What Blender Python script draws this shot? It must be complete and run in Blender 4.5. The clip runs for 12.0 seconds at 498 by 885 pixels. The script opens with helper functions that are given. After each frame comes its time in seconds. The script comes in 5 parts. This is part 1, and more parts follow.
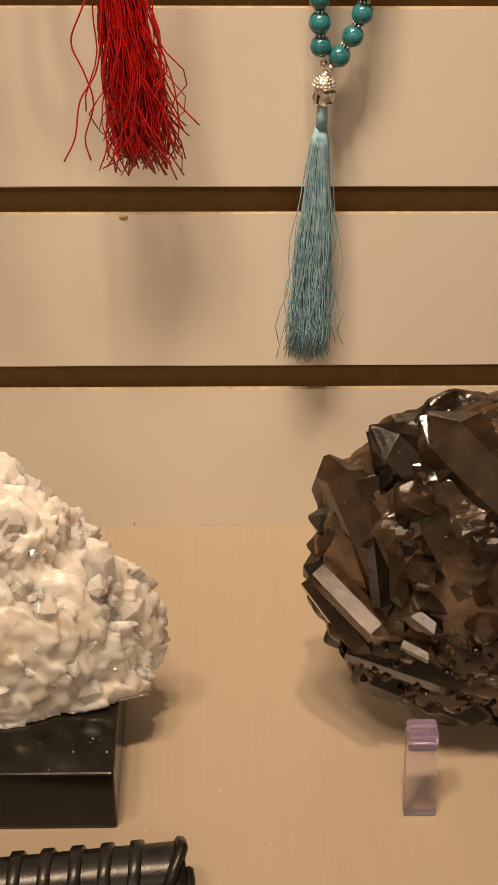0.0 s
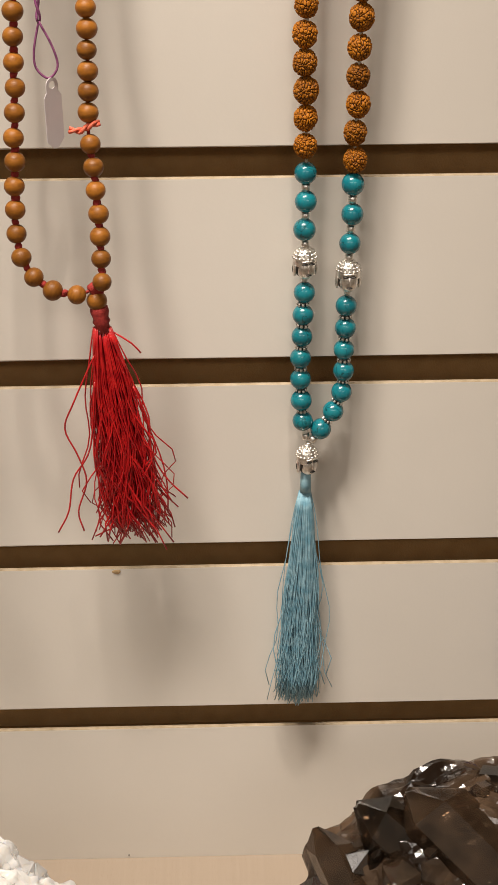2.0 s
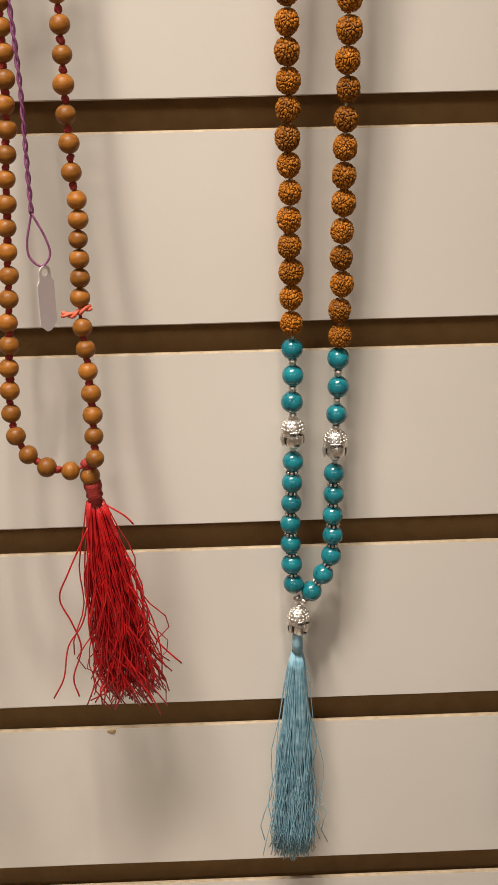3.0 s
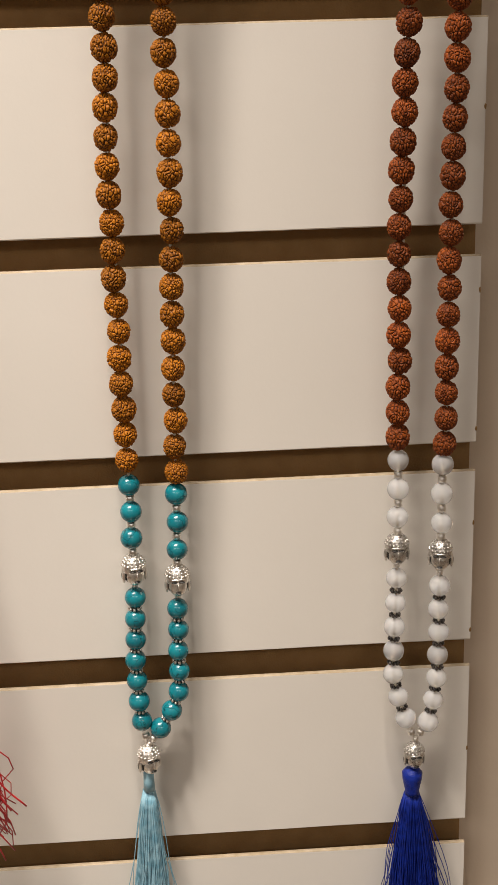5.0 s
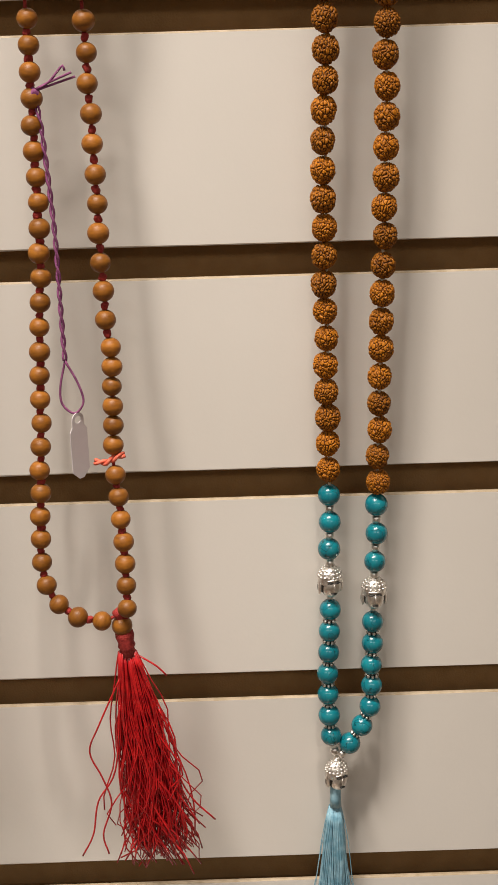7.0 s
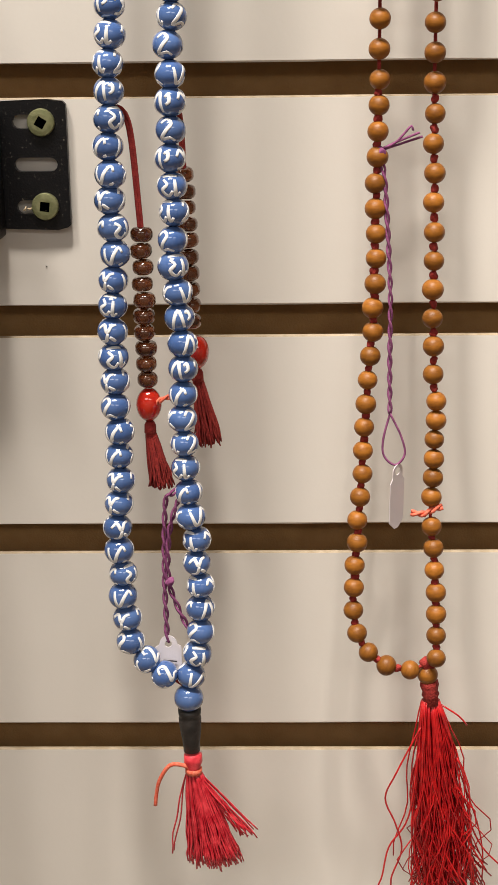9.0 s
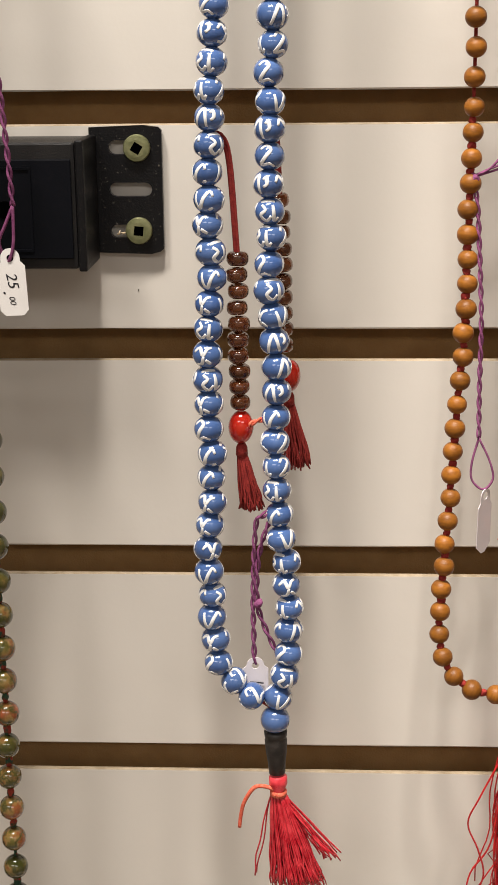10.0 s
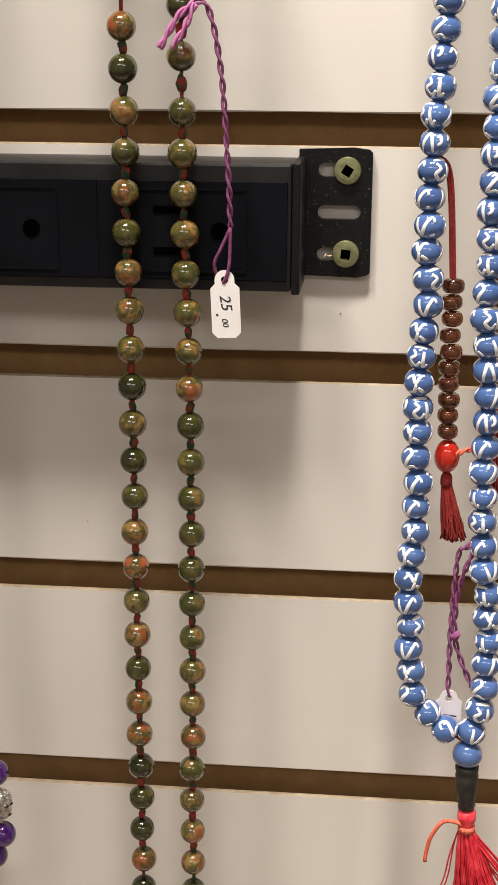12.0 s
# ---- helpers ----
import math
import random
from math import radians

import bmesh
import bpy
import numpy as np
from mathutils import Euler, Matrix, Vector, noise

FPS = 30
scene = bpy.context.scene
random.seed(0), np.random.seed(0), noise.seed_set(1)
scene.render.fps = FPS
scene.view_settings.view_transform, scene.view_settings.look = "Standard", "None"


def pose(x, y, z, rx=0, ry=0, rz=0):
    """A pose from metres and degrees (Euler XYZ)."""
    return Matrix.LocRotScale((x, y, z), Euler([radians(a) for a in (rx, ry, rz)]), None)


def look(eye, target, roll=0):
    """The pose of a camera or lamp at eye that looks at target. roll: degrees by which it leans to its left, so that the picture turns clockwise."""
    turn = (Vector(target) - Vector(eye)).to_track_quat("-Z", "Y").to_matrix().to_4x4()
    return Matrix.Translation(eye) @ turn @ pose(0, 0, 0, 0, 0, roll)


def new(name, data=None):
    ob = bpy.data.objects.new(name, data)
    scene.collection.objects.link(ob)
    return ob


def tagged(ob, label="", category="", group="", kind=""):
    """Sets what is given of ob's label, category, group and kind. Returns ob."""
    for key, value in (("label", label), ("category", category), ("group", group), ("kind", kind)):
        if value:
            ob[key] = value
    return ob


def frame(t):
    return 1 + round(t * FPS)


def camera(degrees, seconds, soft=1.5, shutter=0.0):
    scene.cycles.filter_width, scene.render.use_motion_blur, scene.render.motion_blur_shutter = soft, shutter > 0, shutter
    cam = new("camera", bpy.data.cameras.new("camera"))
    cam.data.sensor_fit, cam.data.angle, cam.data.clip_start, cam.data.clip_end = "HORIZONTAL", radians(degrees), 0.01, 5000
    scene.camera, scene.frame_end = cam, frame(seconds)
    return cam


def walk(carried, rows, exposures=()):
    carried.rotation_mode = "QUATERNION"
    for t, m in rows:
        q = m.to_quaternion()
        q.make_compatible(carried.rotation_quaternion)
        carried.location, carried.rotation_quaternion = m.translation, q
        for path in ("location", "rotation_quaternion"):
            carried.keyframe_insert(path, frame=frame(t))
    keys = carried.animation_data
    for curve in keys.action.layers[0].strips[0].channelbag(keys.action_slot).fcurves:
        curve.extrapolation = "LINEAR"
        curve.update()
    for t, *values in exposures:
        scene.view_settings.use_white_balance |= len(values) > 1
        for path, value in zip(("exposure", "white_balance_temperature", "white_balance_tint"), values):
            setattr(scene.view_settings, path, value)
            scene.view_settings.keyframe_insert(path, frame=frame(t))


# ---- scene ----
cam = camera(20.5, 12.0)
PATH = [
    (0, (0.036, -0.476, 1.352), (0.078, 1.194, 0.253), 0.5),
    (0.5, (0.044, -0.471, 1.364), (0.073, 1.232, 0.314), 0.2),
    (1, (0.04, -0.466, 1.382), (0.072, 1.267, 0.384), 0.0),
    (1.5, (0.047, -0.464, 1.395), (0.062, 1.314, 0.48), -0.5),
    (2, (0.042, -0.457, 1.416), (0.081, 1.342, 0.542), -0.4),
    (2.5, (0.043, -0.461, 1.43), (0.078, 1.378, 0.645), -0.7),
    (2.7, (0.042, -0.458, 1.438), (0.088, 1.385, 0.663), -1.0),
    (4.3, (0.072, -0.447, 1.46), (0.137, 1.445, 0.813), -1.3),
    (4.5, (0.078, -0.451, 1.456), (0.156, 1.451, 0.84), -1.5),
    (5, (0.086, -0.449, 1.458), (0.199, 1.444, 0.823), -1.5),
    (5.2, (0.086, -0.445, 1.459), (0.217, 1.44, 0.805), -1.6),
    (5.5, (0.085, -0.446, 1.451), (0.214, 1.444, 0.809), -1.6),
    (5.8, (0.083, -0.447, 1.455), (0.194, 1.442, 0.808), -1.6),
    (6, (0.078, -0.445, 1.453), (0.169, 1.452, 0.825), -1.6),
    (6.5, (0.064, -0.44, 1.456), (0.113, 1.457, 0.825), -1.6),
    (7, (0.042, -0.439, 1.456), (0.055, 1.463, 0.838), -1.6),
    (7.5, (0.013, -0.437, 1.459), (0.022, 1.465, 0.841), -1.2),
    (9.3, (-0.055, -0.443, 1.471), (-0.106, 1.471, 0.893), -0.6),
    (9.5, (-0.058, -0.444, 1.469), (-0.117, 1.473, 0.904), -0.6),
    (10, (-0.068, -0.445, 1.471), (-0.151, 1.473, 0.911), -0.5),
    (10.5, (-0.079, -0.448, 1.471), (-0.174, 1.472, 0.918), -0.2),
    (11, (-0.088, -0.447, 1.474), (-0.218, 1.47, 0.919), -0.0),
    (11.5, (-0.098, -0.444, 1.471), (-0.254, 1.475, 0.931), 0.2),
    (12, (-0.111, -0.441, 1.475), (-0.291, 1.474, 0.926), 0.4),
]
LIGHTING = [(0.0, -0.45, 9600, 20), (0.5, -0.36, 7250, 12), (1.0, -0.34, 6850, 11), (1.5, -0.34, 6750, 11), (2.5, -0.34, 6650, 11), (4.5, -0.30, 6500, 11), (5.5, -0.26, 6450, 11), (7.0, -0.40, 6400, 11), (7.5, -0.32, 6400, 11), (9.5, -0.08, 6300, 9), (11.0, 0.02, 6300, 10), (12.0, 0.11, 6300, 10)]
walk(cam, [(t, look(eye, target, roll)) for t, eye, target, roll in PATH], LIGHTING)

# ---- light ----
world = bpy.data.worlds.new("world")
scene.world = world
world.use_nodes = True
world.node_tree.nodes["Background"].inputs[0].default_value = (0.9, 0.8, 0.68, 1)
world.node_tree.nodes["Background"].inputs[1].default_value = 0.02


def lamp(name, eye, target, size, watts, colour, size_y=0.0):
    data = bpy.data.lights.new(name, "AREA")
    data.shape, data.size = ("RECTANGLE", size) if size_y else ("DISK", size)
    if size_y:
        data.size_y = size_y
    data.energy, data.color = watts, colour
    ob = new(name, data)
    ob.matrix_world = look(eye, target)
    return ob


WARM = (1.0, 0.905, 0.80)
SOFT = (1.0, 0.93, 0.86)


def spot(name, eye, target, watts, colour, cone, blend, radius):
    """A narrow reflector lamp with a soft edge to its beam."""
    data = bpy.data.lights.new(name, "SPOT")
    data.energy, data.color, data.spot_size, data.spot_blend, data.shadow_soft_size = watts, colour, radians(cone), blend, radius
    ob = new(name, data)
    ob.matrix_world = look(eye, target)
    return ob


spot("ceiling_spot_light", (-0.38, -0.46, 2.50), (0.26, 0.0, 1.40), 82.0, WARM, 46, 0.9, 0.11)
spot("ceiling_spot_light", (-0.11, -0.42, 2.50), (-0.26, 0.0, 1.28), 62.0, WARM, 54, 0.9, 0.08)
spot("shelf_spot_light", (0.06, -0.36, 2.45), (0.05, -0.08, 1.0), 44.0, WARM, 21, 0.9, 0.03)
# Two unseen panels, added overhead as soft fill that lifts the shadows.
lamp("added_fill_panel", (0.7, -2.3, 2.55), (0.7, -2.3, 0.0), 1.2, 14.5, SOFT, 0.6)
lamp("added_fill_panel", (-0.9, -2.0, 2.55), (-0.9, -2.0, 0.0), 1.2, 14.5, SOFT, 0.6)


# ---- materials ----
def mat(name, c1, c2=None, scale=60.0, rough=0.5, metal=0.0, bump=0.0, bump_scale=400.0, trans=0.0, ior=1.5,
        coat=0.0, sss=0.0, rand=0.0, mixrand=0.0, spec=0.5, stretch=(1, 1, 1), band=(0.35, 0.65), veins=None, cracks=0.0, detail=6.0, stops=(), crease_tone=None):
    """A node material: two-tone noise colour, fine relief and uneven gloss, shifted from object to object."""
    m = bpy.data.materials.new(name)
    m.use_nodes = True
    nt, nd, ln = m.node_tree, m.node_tree.nodes, m.node_tree.links
    b = nd["Principled BSDF"]
    co, info = nd.new("ShaderNodeTexCoord"), nd.new("ShaderNodeObjectInfo")
    far = nd.new("ShaderNodeVectorMath")
    far.operation = "MULTIPLY_ADD"
    rv = nd.new("ShaderNodeCombineXYZ")
    for k in range(3):
        ln.new(info.outputs["Random"], rv.inputs[k])
    ln.new(rv.outputs[0], far.inputs[0])
    far.inputs[1].default_value = (13.1, 7.7, 19.3)
    ln.new(co.outputs["Object"], far.inputs[2])
    mp = nd.new("ShaderNodeMapping")
    mp.inputs["Scale"].default_value = stretch
    ln.new(far.outputs[0], mp.inputs["Vector"])
    n1 = nd.new("ShaderNodeTexNoise")
    n1.inputs["Scale"].default_value, n1.inputs["Detail"].default_value = scale, detail
    ln.new(mp.outputs[0], n1.inputs["Vector"])
    ramp = nd.new("ShaderNodeValToRGB")
    ramp.color_ramp.elements[0].position, ramp.color_ramp.elements[1].position = band
    ramp.color_ramp.elements[0].color = (*c1, 1)
    ramp.color_ramp.elements[1].color = (*(c2 or c1), 1)
    for at, tone in stops:
        ramp.color_ramp.elements.new(at).color = (*tone, 1)
    if mixrand:
        sh = nd.new("ShaderNodeMath")
        sh.operation = "MULTIPLY_ADD"
        ln.new(info.outputs["Random"], sh.inputs[0])
        sh.inputs[1].default_value = mixrand
        ln.new(n1.outputs["Fac"], sh.inputs[2])
        ad = nd.new("ShaderNodeMath")
        ad.inputs[1].default_value = -mixrand / 2
        ln.new(sh.outputs[0], ad.inputs[0])
        ln.new(ad.outputs[0], ramp.inputs[0])
    else:
        ln.new(n1.outputs["Fac"], ramp.inputs[0])
    colour = ramp.outputs[0]
    if veins:
        n3 = nd.new("ShaderNodeTexNoise")
        n3.inputs["Scale"].default_value, n3.inputs["Detail"].default_value = veins[1], 3.0
        ln.new(mp.outputs[0], n3.inputs["Vector"])
        vr = nd.new("ShaderNodeValToRGB")
        vr.color_ramp.elements[0].position, vr.color_ramp.elements[0].color = 0.49 - veins[2], (0, 0, 0, 1)
        vr.color_ramp.elements[1].position, vr.color_ramp.elements[1].color = 0.49 + veins[2], (0, 0, 0, 1)
        vr.color_ramp.elements.new(0.49).color = (1, 1, 1, 1)
        ln.new(n3.outputs["Fac"], vr.inputs[0])
        mx = nd.new("ShaderNodeMix")
        mx.data_type = "RGBA"
        ln.new(vr.outputs[0], mx.inputs[0])
        ln.new(colour, mx.inputs[6])
        mx.inputs[7].default_value = (*veins[0], 1)
        colour = mx.outputs[2]
    height = n1.outputs["Fac"]
    if cracks:
        vo = nd.new("ShaderNodeTexVoronoi")
        vo.feature = "DISTANCE_TO_EDGE"
        vo.inputs["Scale"].default_value = cracks
        wn = nd.new("ShaderNodeTexNoise")
        wn.inputs["Scale"].default_value, wn.inputs["Detail"].default_value = cracks * 1.1, 3.0
        ln.new(mp.outputs[0], wn.inputs["Vector"])
        wa = nd.new("ShaderNodeVectorMath")
        wa.operation = "MULTIPLY_ADD"
        ln.new(wn.outputs["Color"], wa.inputs[0])
        wa.inputs[1].default_value = (0.0022, 0.0022, 0.0022)
        ln.new(mp.outputs[0], wa.inputs[2])
        ln.new(wa.outputs[0], vo.inputs["Vector"])
        cr = nd.new("ShaderNodeValToRGB")
        cr.color_ramp.elements[0].color, cr.color_ramp.elements[1].position = (0.42, 0.29, 0.18, 1), 0.40
        ln.new(vo.outputs["Distance"], cr.inputs[0])
        mx = nd.new("ShaderNodeMix")
        mx.data_type, mx.blend_type = "RGBA", "MULTIPLY"
        mx.inputs[0].default_value = 1.0
        ln.new(colour, mx.inputs[6])
        ln.new(cr.outputs[0], mx.inputs[7])
        colour, height = mx.outputs[2], cr.outputs[0]
    # Blends a given tone into the mesh's hollows, by pointiness between two limits.
    if crease_tone:
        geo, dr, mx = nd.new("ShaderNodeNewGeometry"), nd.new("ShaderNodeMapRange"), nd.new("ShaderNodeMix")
        dr.inputs["From Min"].default_value, dr.inputs["From Max"].default_value = crease_tone[1], crease_tone[2]
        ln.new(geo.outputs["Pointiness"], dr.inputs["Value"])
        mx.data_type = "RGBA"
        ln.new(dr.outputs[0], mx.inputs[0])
        mx.inputs[6].default_value = (*crease_tone[0], 1)
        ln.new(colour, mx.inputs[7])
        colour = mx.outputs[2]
    if rand:
        hs = nd.new("ShaderNodeHueSaturation")
        mr = nd.new("ShaderNodeMapRange")
        mr.inputs["To Min"].default_value, mr.inputs["To Max"].default_value = 1 - rand, 1 + rand
        ln.new(info.outputs["Random"], mr.inputs["Value"])
        ln.new(mr.outputs[0], hs.inputs["Value"])
        ln.new(colour, hs.inputs["Color"])
        colour = hs.outputs[0]
    ln.new(colour, b.inputs["Base Color"])
    n2 = nd.new("ShaderNodeTexNoise")
    n2.inputs["Scale"].default_value, n2.inputs["Detail"].default_value = bump_scale, 4.0
    ln.new(mp.outputs[0], n2.inputs["Vector"])
    rr = nd.new("ShaderNodeMapRange")
    rr.inputs["To Min"].default_value, rr.inputs["To Max"].default_value = max(rough - 0.1, 0.02), min(rough + 0.12, 1.0)
    ln.new(n2.outputs["Fac"], rr.inputs["Value"])
    ln.new(rr.outputs[0], b.inputs["Roughness"])
    if bump:
        bp = nd.new("ShaderNodeBump")
        bp.inputs["Strength"].default_value, bp.inputs["Distance"].default_value = bump, 0.001
        ln.new(height if cracks else n2.outputs["Fac"], bp.inputs["Height"])
        ln.new(bp.outputs[0], b.inputs["Normal"])
    b.inputs["Metallic"].default_value = metal
    b.inputs["Specular IOR Level"].default_value = spec
    b.inputs["Transmission Weight"].default_value = trans
    b.inputs["IOR"].default_value = ior
    b.inputs["Coat Weight"].default_value = coat
    b.inputs["Coat Roughness"].default_value = 0.05
    if sss:
        b.inputs["Subsurface Weight"].default_value = sss
        b.inputs["Subsurface Radius"].default_value = (0.0040, 0.0036, 0.0032)
        b.inputs["Subsurface Scale"].default_value = 1.0
    return m


M_SLAT = mat("cream_laminate", (0.70, 0.66, 0.60), (0.74, 0.70, 0.64), 9.0, 0.42, bump=0.03, bump_scale=700)
M_RAW = mat("raw_fibreboard", (0.25, 0.140, 0.048), (0.29, 0.167, 0.062), 120, 0.85, bump=0.25, bump_scale=1500)
M_SIDE = mat("beige_wall_paint", (0.64, 0.53, 0.41), (0.68, 0.57, 0.45), 7, 0.6, bump=0.12, bump_scale=500)
M_SHELF = mat("taupe_brushed_laminate", (0.335, 0.270, 0.208), (0.365, 0.295, 0.229), 45, 0.30, bump=0.05, bump_scale=900,
              stretch=(18, 0.25, 1), band=(0.1, 0.9))
M_ROOM = mat("room_paint", (0.62, 0.57, 0.50), (0.68, 0.63, 0.56), 3, 0.7)
M_FLOOR = mat("shop_floor", (0.22, 0.16, 0.11), (0.32, 0.24, 0.17), 6, 0.5)
M_TURQ = mat("turquoise_stone", (0.003, 0.132, 0.170), (0.006, 0.185, 0.220), 260, 0.22, coat=0.35, rand=0.14,
             veins=((0.003, 0.04, 0.045), 130, 0.010))
M_RUD = mat("golden_seed", (0.25, 0.080, 0.003), (0.40, 0.138, 0.006), 420, 0.5, bump=0.3, bump_scale=1600, rand=0.25, spec=0.22, crease_tone=((0.028, 0.007, 0.001), 0.445, 0.515))
M_RUDR = mat("red_brown_seed", (0.16, 0.033, 0.005), (0.29, 0.067, 0.009), 420, 0.5, bump=0.3, bump_scale=1600, rand=0.3, spec=0.22, crease_tone=((0.020, 0.005, 0.001), 0.445, 0.515))
M_MOON = mat("milky_moonstone", (0.93, 0.95, 0.98), (0.98, 0.98, 0.99), 150, 0.1, trans=0.73, ior=1.22, coat=0.5, sss=0.3, rand=0.03)
M_SILVER = mat("antique_silver", (0.96, 0.93, 0.88), (0.66, 0.62, 0.57), 800, 0.33, metal=1.0, bump=0.2, bump_scale=1500, crease_tone=((0.03, 0.026, 0.022), 0.43, 0.495))
M_DARKSIL = mat("oxidised_silver", (0.05, 0.045, 0.04), (0.2, 0.18, 0.17), 900, 0.35, metal=1.0, bump=0.4, bump_scale=1500)
M_WOOD = mat("sandalwood", (0.19, 0.066, 0.008), (0.30, 0.112, 0.014), 220, 0.42, bump=0.12, bump_scale=1200, rand=0.26, stretch=(1, 1, 3), spec=0.3)
M_REDCORD = mat("dark_red_cord", (0.24, 0.012, 0.010), (0.34, 0.025, 0.018), 900, 0.75, bump=0.5, bump_scale=2500)
M_ORANGE = mat("orange_red_yarn", (0.68, 0.09, 0.04), (0.78, 0.20, 0.12), 1200, 0.7, bump=0.4, bump_scale=2500)
M_REDSILK = mat("red_silk_thread", (0.34, 0.003, 0.007), (0.58, 0.013, 0.014), 300, 0.3, bump=0.1, bump_scale=2000, spec=0.7)
M_RUBY = mat("crimson_silk_thread", (0.50, 0.008, 0.022), (0.78, 0.06, 0.08), 350, 0.3, bump=0.1, bump_scale=2000, spec=0.7)
M_AQUA = mat("pale_blue_silk_thread", (0.16, 0.35, 0.45), (0.31, 0.51, 0.60), 350, 0.36, bump=0.1, bump_scale=2000)
M_ROYAL = mat("royal_blue_silk_thread", (0.004, 0.013, 0.15), (0.008, 0.026, 0.26), 350, 0.4, bump=0.3, bump_scale=2000, spec=0.25)
M_BLUE = mat("blue_glazed_glass", (0.050, 0.105, 0.285), (0.085, 0.155, 0.355), 120, 0.1, coat=0.9, rand=0.12)
M_PAINT = mat("white_enamel", (0.76, 0.77, 0.78), (0.82, 0.82, 0.82), 200, 0.25, coat=0.5)
M_BLACKW = mat("dark_turned_wood", (0.012, 0.010, 0.009), (0.028, 0.023, 0.02), 300, 0.5, bump=0.2, bump_scale=1200)
M_GLASSB = mat("brown_glass", (0.105, 0.028, 0.008), (0.18, 0.053, 0.015), 200, 0.05, trans=0.7, ior=1.45, coat=1.0, rand=0.25)
M_REDG = mat("red_carnelian", (0.48, 0.010, 0.005), (0.66, 0.028, 0.010), 150, 0.08, trans=0.45, coat=0.8, sss=0.2)
M_UNA = mat("unakite_stone", (0.018, 0.022, 0.006), (0.24, 0.058, 0.018), 200, 0.12, coat=0.8, rand=0.35, band=(0.20, 0.82), mixrand=0.48,
            stops=((0.40, (0.050, 0.054, 0.010)), (0.53, (0.105, 0.084, 0.019)), (0.62, (0.22, 0.135, 0.042)), (0.70, (0.18, 0.062, 0.019))), veins=((0.045, 0.045, 0.012), 170, 0.09), detail=12.0)
M_KNOT = mat("green_red_cord", (0.016, 0.055, 0.028), (0.30, 0.028, 0.012), 420, 0.75, bump=0.5, bump_scale=2500, band=(0.44, 0.56))
M_PURPLE = mat("purple_cotton", (0.16, 0.03, 0.11), (0.27, 0.075, 0.19), 500, 0.8, bump=0.4, bump_scale=2500)
M_PINK = mat("pink_cotton", (0.46, 0.12, 0.32), (0.55, 0.2, 0.42), 500, 0.8, bump=0.4, bump_scale=2500)
M_PAPER = mat("white_tag_card", (0.74, 0.72, 0.70), (0.80, 0.78, 0.76), 80, 0.6, bump=0.05, bump_scale=1500)
# Card dulled to lilac grey: the shade on a tag turned away, as colour.
M_CARD_SHADED = mat("shaded_lilac_card", (0.66, 0.61, 0.63), (0.72, 0.67, 0.69), 80, 0.6, bump=0.05, bump_scale=1500)
M_INK = mat("black_ink", (0.015, 0.015, 0.02), None, 80, 0.5)
M_NYLON = mat("pale_string", (0.55, 0.47, 0.36), (0.62, 0.54, 0.42), 500, 0.5)
M_AMETH = mat("amethyst_glass", (0.05, 0.008, 0.12), (0.10, 0.02, 0.22), 150, 0.1, trans=0.3, coat=0.7)
M_BLACKM = mat("black_powder_coat", (0.009, 0.009, 0.010), (0.017, 0.016, 0.016), 60, 0.36, spec=0.3, bump=0.15, bump_scale=2200)
M_BLACKP = mat("black_plastic", (0.003, 0.0035, 0.005), (0.005, 0.0055, 0.008), 40, 0.45, spec=0.08, bump=0.06, bump_scale=2500)
M_HOLE = mat("dark_void", (0.001, 0.001, 0.001), None, 40, 0.9, spec=0.0)
M_ZINC = mat("olive_zinc", (0.20, 0.21, 0.10), (0.32, 0.32, 0.17), 300, 0.36, metal=0.6, bump=0.15, bump_scale=1800)
M_GLOSSB = mat("black_lacquer", (0.005, 0.004, 0.0032), (0.010, 0.0085, 0.0065), 50, 0.16, spec=0.4)
M_LEATHER = mat("black_leather", (0.006, 0.005, 0.005), (0.013, 0.012, 0.011), 250, 0.3, bump=0.06, bump_scale=1400, spec=0.35)
M_SMOKE = mat("smoky_quartz", (0.012, 0.006, 0.003), (0.30, 0.19, 0.115), 110, 0.04, trans=0.92, ior=1.5, coat=0.6, rand=0.35, mixrand=0.38, band=(0.32, 0.74), bump=0.08, bump_scale=500)
M_SMOKEB = mat("cloudy_brown_quartz", (0.012, 0.006, 0.003), (0.18, 0.115, 0.072), 38, 0.10, trans=0.35, coat=0.4, bump=0.25, bump_scale=260, band=(0.40, 0.66))
M_QUARTZ = mat("white_quartz", (0.86, 0.77, 0.68), (0.95, 0.92, 0.89), 70, 0.08, trans=0.25, ior=1.36, coat=0.9, sss=0.9, bump=0.10, bump_scale=500, band=(0.30, 0.56))
M_QCLEAR = mat("clear_quartz", (0.93, 0.89, 0.85), (0.98, 0.97, 0.96), 120, 0.03, trans=0.55, ior=1.42, coat=0.9, sss=0.6, bump=0.08, bump_scale=700, rand=0.05)
M_ACRYL = mat("violet_clear_acrylic", (0.90, 0.86, 0.97), None, 60, 0.06, trans=0.97, ior=1.48)
M_VIOLET = mat("violet_acrylic_edge", (0.66, 0.55, 0.84), (0.74, 0.64, 0.90), 200, 0.12, trans=0.9, ior=1.48, coat=0.4)
M_STEEL = mat("chrome_wire", (0.6, 0.6, 0.6), None, 60, 0.2, metal=1.0)
M_EDGE = mat("board_edge", (0.34, 0.26, 0.16), (0.44, 0.35, 0.24), 300, 0.6, bump=0.2, bump_scale=1500)
